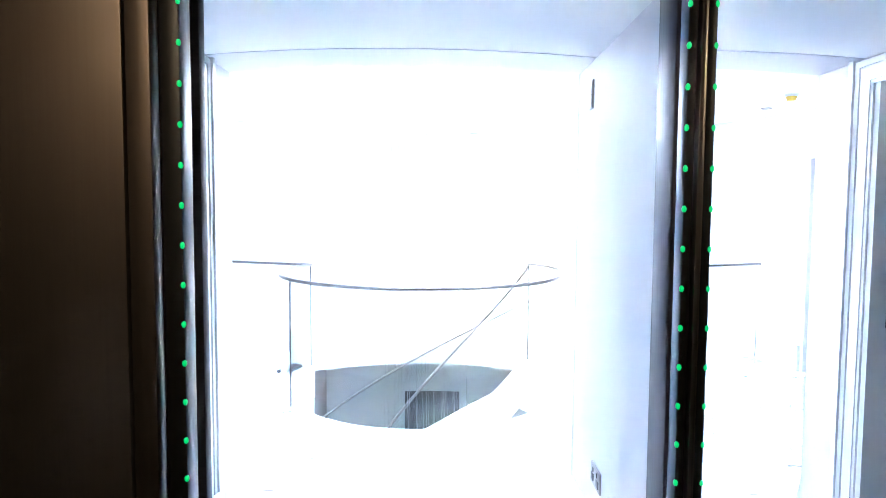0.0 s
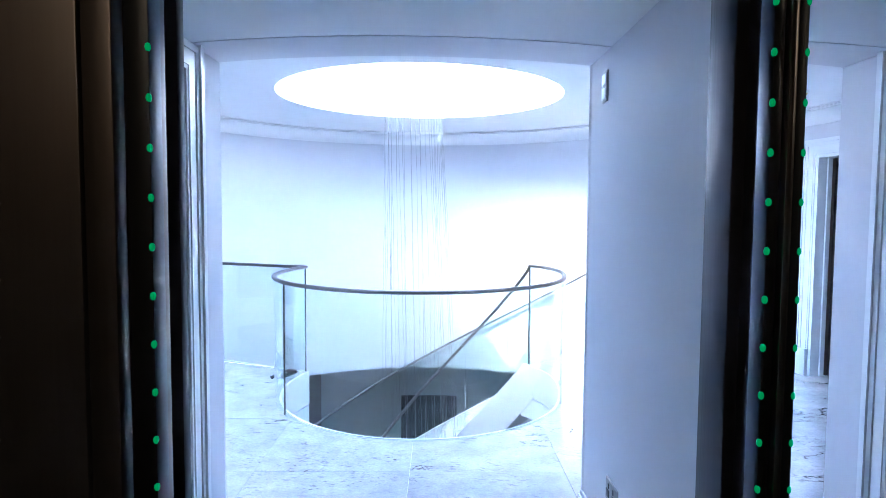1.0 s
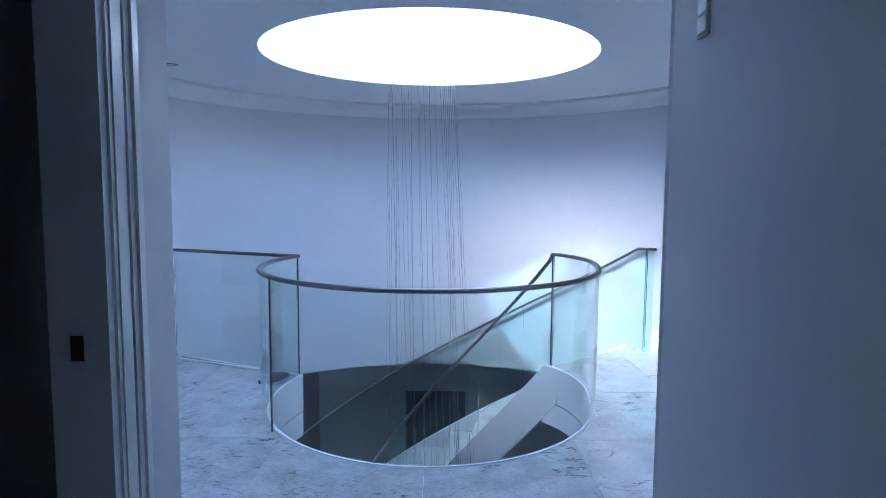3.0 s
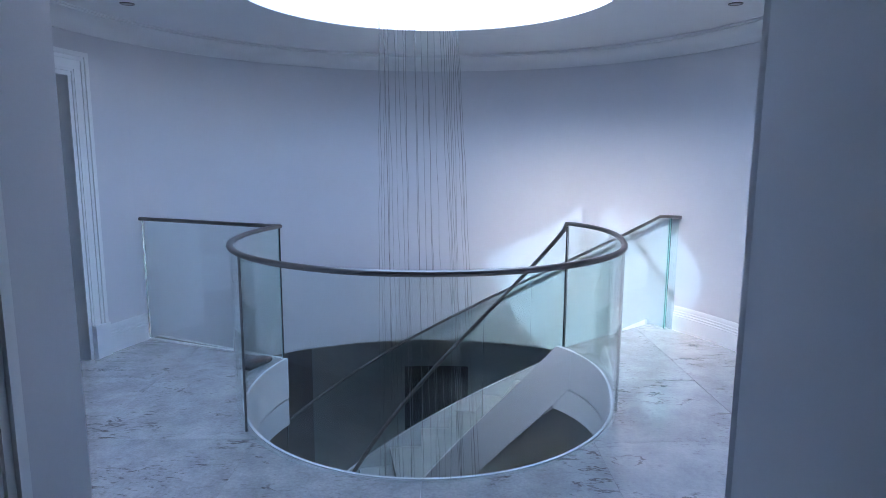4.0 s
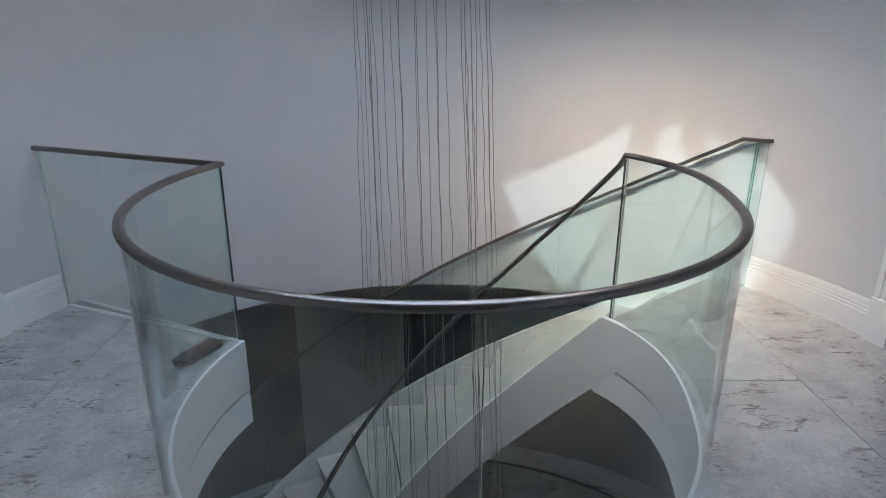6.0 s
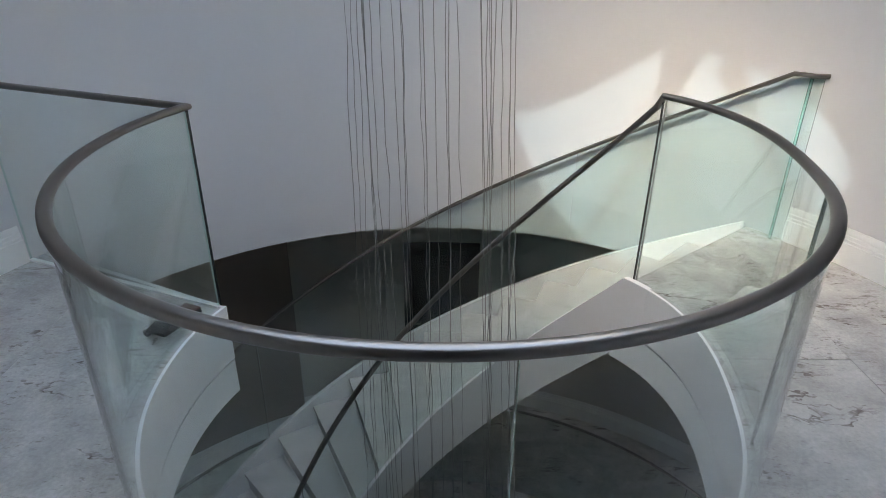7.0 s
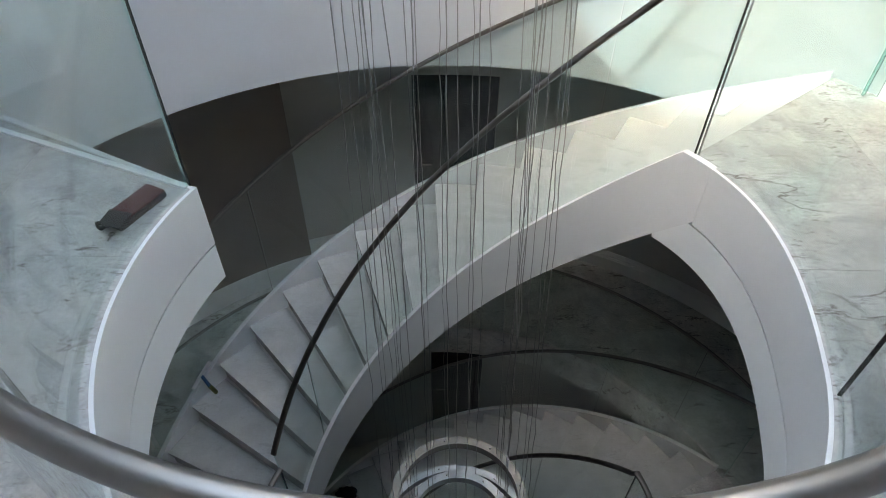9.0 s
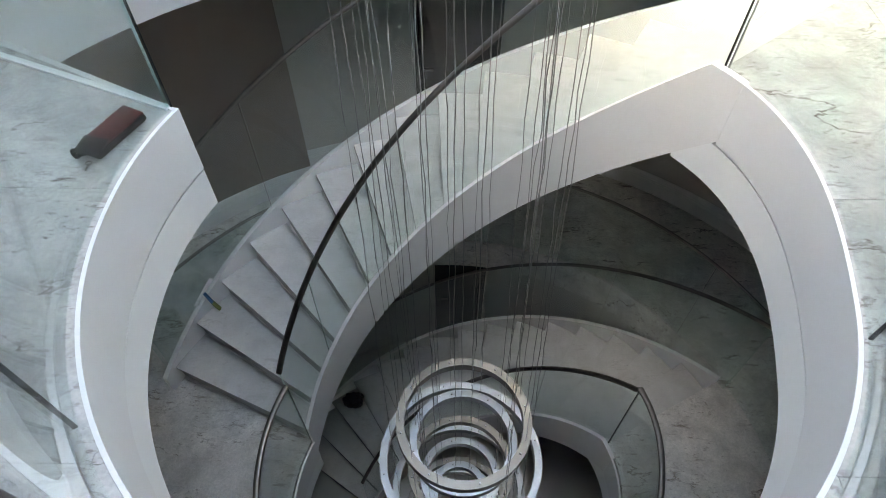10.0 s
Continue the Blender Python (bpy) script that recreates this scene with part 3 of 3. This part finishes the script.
light_curtain(-0.172, LY1 + 0.024, 1, 0.03, "black light curtain post with green lamps on the sliding door edge")
light_curtain(0.558, LY1 + 0.024, -1, 0.014, "black light curtain post with green lamps beside the lift opening")
bm = bmesh.new()
box(bm, 0.574, 0.588, LY1 + 0.0, LY1 + 0.05, 0, 2.04, 0.002)
setting("trim_lift_post", bm, STEEL, "narrow brushed steel post beside the lift opening", "frame")
lamp = thing("lift_downlight", (-0.2, -5.35, LH), "small recessed warm downlight in the lift ceiling", "downlight")
bm = bmesh.new()
bmesh.ops.create_cone(bm, cap_ends=True, segments=24, radius1=0.045, radius2=0.045, depth=0.012, matrix=Matrix.Translation((-0.2, -5.35, LH - 0.004)))
part("lens", bm, glow("warm_lamp", (1.0, 0.75, 0.5), 1.0), lamp)

# ---- stairs ----
def flight(z0, label, top=TOP, skew=0.0):
    st = thing("staircase", P(1.8, top, z0), label, "staircase", "flights of the helical stairs")
    lead = top - 0.9                  # the nosings stand a little ahead of the string's line
    for k in range(1, RISERS):
        a0, a1, z = lead + STEP * (k - 1), lead + STEP * k, z0 - RISE * k
        bm = bmesh.new()
        n = 3
        loft(bm, [[P(rin(a, top) + 0.028, a, z - 0.03), P(ROUT, a + skew, z - 0.03), P(ROUT, a + skew, z), P(rin(a, top) + 0.028, a, z)]
                  for a in [a0 + (a1 + 0.55 - a0) * i / n for i in range(n + 1)]])
        part("tread", bm, TREAD, st)
    for k in range(0, RISERS):
        a, z = (lead if k else top) + STEP * k, z0 - RISE * k
        bm = bmesh.new()
        loft(bm, [[P(rin(a, top) + 0.028, b, z - RISE), P(ROUT, b + skew, z - RISE), P(ROUT, b + skew, z - 0.03), P(rin(a, top) + 0.028, b, z - 0.03)] for b in (a - 0.5, a - 0.02)])
        part("riser", bm, TREAD, st)
    bm = bmesh.new()
    arc(bm, lambda a: rect(rin(a, top) - 0.002, rin(a, top) + 0.03, z0 + max(nose(a, top) - 0.42, -STOREY - 0.28), z0 + min(0.009, nose(a, top) + 0.055)), top - 5.3, top + STEP * (RISERS - 1), 1.0)
    part("inner_string", bm, STRING, st, "smooth white plastered string")
    outer_top = top + skew
    bm = bmesh.new()
    arc(bm, lambda a: rect(ROUT - 0.012, ROUT + 0.03, z0 + nose(a, outer_top) - 0.36, z0 + nose(a, outer_top) + 0.05), outer_top, (outer_top + STEP * (RISERS - 1)) + STEP * 0.3, 1.5)
    part("outer_string", bm, TRIM, st, "white painted outer string with a low upstand")
    bm = bmesh.new()
    arc(bm, lambda a: rect(rin(a, top) + 0.026, ROUT + 0.004, z0 + max(nose(a, top) - 0.395, -STOREY - 0.27), z0 + nose(a, top) - 0.215), top + 0.4, (top + STEP * (RISERS - 1)), 1.5)
    part("soffit", bm, STRING, st, "smooth curved white soffit")
    return st


flight(0, "white helical marble staircase curving down from the round landing")
flight(-STOREY, "white helical marble staircase curving down to the lowest hall", TOP2, SKEW2)


def turn(a0, a1, r, z, step=2.0):
    n = max(1, math.ceil((a1 - a0) / step))
    return [P(r(a), a, z(a)) for a in [a0 + (a1 - a0) * i / n for i in range(n + 1)]]


GR = lambda a: rin(a) + 0.034 + 0.5 * flat(a)
GR2 = lambda a: rin(a, TOP2) + 0.034
RZ = 0.984


def seal(parent, r, a, z0, z1):
    """The dark joint between two sheets."""
    bm = bmesh.new()
    arc(bm, rect(r - 0.006, r + 0.006, z0, z1), a - 0.09, a + 0.09)
    return part("joint", bm, BLACK, parent)


def well_balustrade(z0, first, label, top, gr):
    """The glass round one landing's edge and down the flight's inner side, under one handrail."""
    t = thing("well_balustrade", P(RV, -90, z0), label, "balustrade")
    foot = top + STEP * (RISERS - 1)
    cuts = [first, 215.5, 276.5, 340.3, 360 + top]
    for a0, a1 in zip(cuts, cuts[1:]):
        curved_pane(t, gr, a0, a1, lambda a: z0 + 0.002, lambda a: z0 + RZ - 0.012, gap=0.05)
        if a1 != 276.5:
            seal(t, gr(a1), a1, z0 + 0.002, z0 + RZ - 0.012)
    seal(t, gr(first), first, z0 + 0.002, z0 + RZ - 0.012)
    downs = [top, top + 32, top + 65, top + 98, foot]
    for a0, a1 in zip(downs, downs[1:]):
        curved_pane(t, gr, a0, a1, lambda a: z0 + nose(a, top) + 0.02, lambda a: z0 + nose(a, top) + 0.95 + 0.03 * ease(1 - (a - top) / 6))
    return t


top_balustrade = well_balustrade(0, 153.7, "curved clear glass balustrade with brushed steel handrail round the stair well", TOP, GR)
# pale metal strip added as the bright glint beside the glass joint
bm = bmesh.new()
arc(bm, rect(GR(TOP) - 0.005, GR(TOP) + 0.005, 0.004, RZ - 0.014), TOP - 0.75, TOP - 0.6)
part("glass_edge_strip", bm, CABLE, top_balustrade, "pale metal strip for the glint along the glass edge")
# flat screen from the well's edge to the wall
bm = bmesh.new()
p0, p1 = P(rin(153.7) + 0.04, 154.2, 0), P(RW - 0.012, 156.2, 0)
side_v = (p1 - p0).cross(Vector((0, 0, 1))).normalized() * 0.006
fs = loft(bm, [[p - side_v, p + side_v, p + side_v + Vector((0, 0, RZ - 0.012)), p - side_v + Vector((0, 0, RZ - 0.012))] for p in (p0, p1)])
for f in fs[-2:]:
    f.material_index = 1
pane("glass_panel", bm, top_balustrade)
bm = bmesh.new()
rail(bm, [P(RW, 156.4, RZ), P(GR(153.7), 153.9, RZ)] + turn(155.0, 360 + TOP, GR, lambda a: RZ)
     + [P(GR(a), a, nose(a) + 0.96) for a in [TOP + 1.2 + (FOOT - TOP - 1.2) * i / 60 for i in range(61)]])
part("handrail", bm, STEEL, top_balustrade, "brushed steel handrail")
bm = bmesh.new()
rail(bm, [p0 + Vector((0, 0, 0.004)), p1 + Vector((0, 0, 0.004))], 0.03, 0.012, 8, 6)
part("base_channel", bm, TRIM, top_balustrade)

low_balustrade = well_balustrade(-STOREY, FOOT, "curved glass balustrade with steel handrail round the lower stair well", TOP2, GR2)
bm = bmesh.new()
rail(bm, turn(FOOT, 360 + TOP2, GR2, lambda a: RZ - STOREY) + [P(GR2(a), a, nose(a, TOP2) + 0.96 - STOREY) for a in [TOP2 + 1.2 + (FOOT - TOP - 1.2) * i / 60 for i in range(61)]])
part("handrail", bm, STEEL, low_balustrade, "brushed steel handrail")

GO = lambda a: ROUT + 0.012


def outer_rail_z(a, top):
    return RZ - 0.0237 * max(0.0, a - top + 2.1)


def outer_balustrade(z0, label, wall_end, top):
    t = thing("stair_balustrade", P(ROUT, top, z0), label, "balustrade", "outer stair balustrades")
    foot = top + STEP * (RISERS - 1)
    cuts = [top - (4.0 if wall_end else 2.1), top + 28, top + 58, top + 88, foot]
    for i, (a0, a1) in enumerate(zip(cuts, cuts[1:])):
        curved_pane(t, GO, a0, a1, lambda a: z0 + min(0.002, nose(a, top) + 0.03), lambda a: z0 + outer_rail_z(a, top) - 0.01, 0.014)
    bm = bmesh.new()
    pts = ([P(RW, 32.4, z0 + RZ), P(GO(0), 33.7, z0 + RZ)] if wall_end else []) + [P(GO(0), a, z0 + outer_rail_z(a, top)) for a in [cuts[0] + (foot - cuts[0]) * i / 60 for i in range(61)]]
    rail(bm, pts, 0.033, 0.027)
    part("handrail", bm, STEEL, t, "brushed steel handrail")
    return t


outer = outer_balustrade(0, "green-edged glass balustrade with steel handrail along the stair wall", True, TOP)
outer_balustrade(-STOREY, "glass balustrade with steel handrail along the lower flight", False, TOP2 + SKEW2)
# flat end pane by the wall
bm = bmesh.new()
q0, q1 = P(GO(0), 34.0, 0), P(RW - 0.012, 32.7, 0)
sv = (q1 - q0).cross(Vector((0, 0, 1))).normalized() * 0.007
fs = loft(bm, [[p - sv, p + sv, p + sv + Vector((0, 0, RZ - 0.012)), p - sv + Vector((0, 0, RZ - 0.012))] for p in (q0, q1)])
for f in fs[-2:]:
    f.material_index = 1
pane("glass_panel", bm, outer)

bm = bmesh.new()
arc(bm, rect(GO(0) - 0.009, GO(0) + 0.009, 0.002, RZ - 0.014), 33.65, 33.95)
ob = part("glass_edge_strip", bm, EDGE, outer, "bright green cut glass edge")
ob.visible_shadow = False

# guard round the lower well's outer edge
guard = thing("hall_balustrade", P(HALL_R + 0.02, 90, -STOREY), "curved glass balustrade with steel handrail round the lower stair opening", "balustrade")
cuts = [8.0, 37.0, 67.0, 97.0, 127.0, 157.0]
for a0, a1 in zip(cuts, cuts[1:]):
    curved_pane(guard, lambda a: HALL_R + 0.02, a0, a1, lambda a: -STOREY + 0.002, lambda a: -STOREY + RZ - 0.01)
bm = bmesh.new()
rail(bm, turn(8.0, 157.0, lambda a: HALL_R + 0.02, lambda a: -STOREY + RZ), 0.024, 0.022)
part("handrail", bm, STEEL, guard, "brushed steel handrail")

# ---- ring chandelier ----
chand = thing("ring_chandelier", P(0, 0, -1.75), "tall chandelier of stacked metal rings on long steel cables", "chandelier")
RINGS = [(-1.64, 0.336, 0.055, 0.0, RINGW), (-1.94, 0.283, 0.06, 0.0, RINGL), (-2.22, 0.465, 0.055, 0.0, RINGL), (-2.42, 0.31, 0.06, 0.01, RINGW),
         (-2.58, 0.235, 0.06, 0.0, RINGL), (-2.82, 0.423, 0.055, 0.0, RINGL), (-2.86, 0.17, 0.06, 0.0, RINGL), (-3.3, 0.35, 0.06, 0.0, RINGW), (-3.75, 0.42, 0.06, 0.0, RINGL),
         (-4.3, 0.30, 0.06, 0.0, RINGL)]
for z, r, dx, dy, m in RINGS:
    bm = bmesh.new()
    rings = []
    for i in range(72):
        u = 2 * math.pi * i / 72
        c = Vector((math.cos(u), math.sin(u), 0))
        o = Vector((CX + dx, CY + dy, z))
        rings.append([o + c * (r - 0.022) + Vector((0, 0, h)) for h in (-0.028, 0.028)] + [o + c * (r + 0.022) + Vector((0, 0, h)) for h in (0.028, -0.028)])
    loft(bm, rings, closed=True)
    hoop = part("ring", bm, m, chand)
    for i in range(8):
        bm = bmesh.new()
        u = 2 * math.pi * (i + 0.3) / 8
        bmesh.ops.create_cone(bm, cap_ends=True, segments=8, radius1=0.006, radius2=0.005, depth=0.012,
                              matrix=Matrix.Translation((CX + dx + r * math.cos(u), CY + dy + r * math.sin(u), z + 0.032)))
        part("cable_fixing", bm, CABLE, hoop)
rng = random.Random(4)
CANOPY_Z = CEIL_Z + SHAFT - 0.03
for i in range(27):
    z, r, dx, dy, m = RINGS[i % 9]
    u = 2 * math.pi * (i * 0.382 + 0.07)
    bot = Vector((CX + dx + r * math.cos(u), CY + dy + r * math.sin(u), z + 0.03))
    up = Vector((CX - 0.085 + 0.21 * math.cos(u), CY + 0.21 * math.sin(u), CANOPY_Z))
    pts = []
    for k in range(45):
        f = k / 44
        w = 0.0026 * math.sin(math.pi * f) ** 0.5 if 0 < f < 1 else 0
        pts.append(up.lerp(bot, f) + Vector((rng.gauss(0, 1) * w, rng.gauss(0, 1) * w, 0)))
    bm = bmesh.new()
    tube(bm, pts, 0.0015, 5)
    part("cable", bm, CABLE, chand, "thin kinked steel cable")
bm = bmesh.new()
arc(bm, rect(0.202, 0.218, CANOPY_Z - 0.0, CANOPY_Z + 0.012), 0, 360, 6)
bmesh.ops.translate(bm, vec=(-0.085, 0, 0), verts=bm.verts)
part("canopy", bm, TRIM, chand, "white ceiling canopy ring")

# ---- small things ----
def downlight(at):
    t = thing("downlight", at, "small round recessed downlight, switched off, in the ceiling", "downlight", "downlights in the round ceiling")
    bm = bmesh.new()
    rings = []
    for i in range(28):
        u = 2 * math.pi * i / 28
        c = Vector((math.cos(u), math.sin(u), 0))
        rings.append([Vector(at) + c * r + Vector((0, 0, z)) for r, z in ((0.032, 0.0), (0.034, -0.006), (0.044, -0.005), (0.046, 0.0))])
    loft(bm, rings, closed=True)
    part("bezel", bm, STEEL, t)
    bm = bmesh.new()
    bmesh.ops.create_cone(bm, cap_ends=True, segments=24, radius1=0.033, radius2=0.033, depth=0.003, matrix=Matrix.Translation(Vector(at) + Vector((0, 0, -0.002))))
    part("lens", bm, GREYP, t)
    return t


for x, y in ((-1.95, 0.23), (1.95, 0.14)):
    downlight((x, y, CEIL_Z))
det = thing("smoke_detector", (-1.8, -0.45, CEIL_Z), "small smoke detector with yellow dust cap on the ceiling", "smoke detector")
bm = bmesh.new()
bmesh.ops.create_cone(bm, cap_ends=True, segments=28, radius1=0.045, radius2=0.052, depth=0.02, matrix=Matrix.Translation((-1.8, -0.45, CEIL_Z - 0.01)))
part("base", bm, TRIM, det)
bm = bmesh.new()
bmesh.ops.create_cone(bm, cap_ends=True, segments=28, radius1=0.03, radius2=0.042, depth=0.03, matrix=Matrix.Translation((-1.8, -0.45, CEIL_Z - 0.035)))
part("dust_cap", bm, YELLOW, det)

# purse on the marble by the glass
purse = thing("purse", (-1.235, 0.27, 0), "small maroon and black leather purse lying on the marble", "purse")
pm = Matrix.Translation((-1.228, 0.272, 0)) @ Matrix.Rotation(radians(66), 4, "Z") @ Matrix.Scale(1.06, 4)
bm = bmesh.new()
box(bm, -0.112, 0.115, -0.048, 0.048, 0.003, 0.034, 0.013)
bmesh.ops.transform(bm, matrix=pm, verts=bm.verts)
part("body", bm, DARKL, purse)
bm = bmesh.new()
box(bm, -0.075, 0.112, -0.043, 0.046, 0.030, 0.0385, 0.004)
bmesh.ops.transform(bm, matrix=pm, verts=bm.verts)
part("flap", bm, LEATHER, purse, "maroon leather top")
bm = bmesh.new()
box(bm, -0.036, 0.036, -0.047, 0.047, -0.004, 0.004, 0.003)
for v in bm.verts:
    v.co.z += 0.006 * math.sin(v.co.x * 45) * math.cos(v.co.y * 50)
bmesh.ops.transform(bm, matrix=pm @ Matrix.Translation((-0.088, -0.002, 0.034)) @ Matrix.Rotation(radians(-16), 4, "Y") @ Matrix.Rotation(radians(9), 4, "Z"), verts=bm.verts)
part("end_fold", bm, DARKL, purse, "folded dark leather end")
bm = bmesh.new()
tube(bm, [pm @ Vector((-0.118 - 0.016 * math.sin(u), 0.022 * math.cos(u) + 0.028, 0.02 + 0.006 * math.sin(3 * u))) for u in [math.pi * i / 12 for i in range(13)]], 0.007, 8)
part("wrist_strap", bm, DARKL, purse)
bm = bmesh.new()
tube(bm, [pm @ Vector((-0.135 + 0.009 * math.cos(u), -0.022 + 0.009 * math.sin(u), 0.008)) for u in [2 * math.pi * i / 16 for i in range(17)]], 0.0024, 6)
tube(bm, [pm @ Vector((-0.143, -0.026, 0.006)), pm @ Vector((-0.163, -0.034, 0.005))], 0.0035, 6)
part("key_ring", bm, STEEL, purse)

# squeegee leaning on the stair edge, dark bag on the lower flight
sq = thing("squeegee", P(2.36, 143.7, -RISE * 14), "small window squeegee with white blade, blue grip and olive end", "squeegee")
bm = bmesh.new()
rail(bm, [P(2.414, 146.9 - 4.9 * i / 6, -2.655 + 0.14 * i / 6) for i in range(7)], 0.012, 0.045, 10, 3.0)
part("blade", bm, TRIM, sq)
g0, g1, g2 = P(2.408, 144.5, -2.59), P(2.388, 144.1, -2.725), P(2.360, 143.6, -RISE * 14 + 0.018)
bm = bmesh.new()
rail(bm, [g0, g1], 0.030, 0.022, 10, 2.5)
part("grip", bm, BLUE, sq, "blue plastic grip")
bm = bmesh.new()
rail(bm, [g1, g1.lerp(g2, 0.4), g1.lerp(g2, 0.8), g2], 0.036, 0.026, 10, 2.5)
part("handle_end", bm, OLIVE, sq, "olive plastic handle end")
bag = thing("bag", P(2.18, 122.0, -STOREY - RISE * 12), "small crumpled dark cloth bag lying on the lower stairs", "bag")
bm = bmesh.new()
bmesh.ops.create_icosphere(bm, subdivisions=4, radius=0.11)
for v in bm.verts:
    k = 1 + 0.35 * noise.noise(v.co * 14) + 0.2 * noise.noise(v.co * 40)
    v.co = Vector((v.co.x * k * 1.15, v.co.y * k * 0.8, max(-0.045, v.co.z * k * 0.6)))
bmesh.ops.transform(bm, matrix=Matrix.Translation(P(2.18, 122.0, -STOREY - RISE * 12 + 0.045)), verts=bm.verts)
part("body", bm, CLOTH, bag)
bm = bmesh.new()
bo = P(2.18, 122.0, -STOREY - RISE * 12 + 0.05)
tube(bm, [bo + Vector((0.06 + 0.05 * math.cos(u), 0.03 + 0.06 * math.sin(u), 0.0)) for u in [math.pi * i / 14 for i in range(15)]], 0.008, 8)
part("strap", bm, CLOTH, bag)

# ---- marble floor tiles, last ----
TX, TY = 0.90, 0.90
floor_top = thing("floor", (0, -1.5, -0.02), "polished white marble tile floor with brown-grey veins", "floor", kind="structure")


def clip(poly, nx, ny, d):
    """The part of a polygon where nx*x + ny*y <= d."""
    out = []
    for (x0, y0), (x1, y1) in zip(poly, poly[1:] + poly[:1]):
        s0, s1 = nx * x0 + ny * y0 - d, nx * x1 + ny * y1 - d
        if s0 <= 0:
            out.append((x0, y0))
        if (s0 < 0 < s1) or (s1 < 0 < s0):
            f = s0 / (s0 - s1)
            out.append((x0 + (x1 - x0) * f, y0 + (y1 - y0) * f))
    return out


def cut_well(poly):
    """Takes the stair well out of a tile that it crosses."""
    dense = []
    for (x0, y0), (x1, y1) in zip(poly, poly[1:] + poly[:1]):
        dense += [(x0 + (x1 - x0) * i / 40, y0 + (y1 - y0) * i / 40) for i in range(40)]

    def inside(p):
        x, y = p[0] - CX, p[1] - CY
        return math.hypot(x, y) < rin(math.degrees(math.atan2(y, x))) + 0.016

    flags = [inside(p) for p in dense]
    if not any(flags):
        return poly
    if all(flags):
        return []
    n = len(dense)
    start = next(i for i in range(n) if flags[i - 1] and not flags[i])
    keep = [dense[(start + i) % n] for i in range(n)]
    fl = [flags[(start + i) % n] for i in range(n)]
    run = fl.index(True)
    body = keep[:run]
    a0 = math.degrees(math.atan2(body[-1][1] - CY, body[-1][0] - CX))
    a1 = math.degrees(math.atan2(body[0][1] - CY, body[0][0] - CX))
    da = (a1 - a0 + 180) % 360 - 180
    curve = []
    for i in range(0, 17):
        a = a0 + da * i / 16
        p = P(rin(a) + 0.016, a, 0)
        curve.append((p.x, p.y))
    return body + curve


def tidy(poly):
    """Drops points that lie on a straight line."""
    out = []
    n = len(poly)
    for i in range(n):
        (ax, ay), (bx, by), (cx, cy) = poly[i - 1], poly[i], poly[(i + 1) % n]
        if math.hypot(bx - ax, by - ay) < 1e-4:
            continue
        if abs((bx - ax) * (cy - by) - (by - ay) * (cx - bx)) > 1e-7:
            out.append((bx, by))
    return out


JW = 0.0009
for ix in range(-4, 4):
    for iy in range(-5, 3):
        x0, y0 = CX + ix * TX, CY + 0.12 + iy * TY
        poly = [(x0 + JW, y0 + JW), (x0 + TX - JW, y0 + JW), (x0 + TX - JW, y0 + TY - JW), (x0 + JW, y0 + TY - JW)]
        if y0 < YL - TY or (y0 + TY < YP - 0.7 and not (-2.4 < x0 < 1.2)):
            continue
        poly = clip(poly, 0, -1, -(YL + 0.001))
        if ix >= 0:
            t = radians(TOP)
            poly = clip(poly, -math.sin(t), math.cos(t), -math.sin(t) * CX + math.cos(t) * CY) if poly else []
        else:
            t = radians(154.4)
            poly = clip(poly, math.sin(t), -math.cos(t), math.sin(t) * CX - math.cos(t) * CY) if poly else []
        poly = cut_well(poly) if len(poly) > 2 else []
        poly = tidy(poly) if len(poly) > 2 else []
        if len(poly) < 3:
            continue
        bm = bmesh.new()
        lift = 0.0004 * ((ix * 7 + iy * 3) % 4 - 1.5)
        loft(bm, [[Vector((x, y, -0.02)) for x, y in poly], [Vector((x, y, lift)) for x, y in poly]])
        part("marble_tile", bm, FLOOR, floor_top)
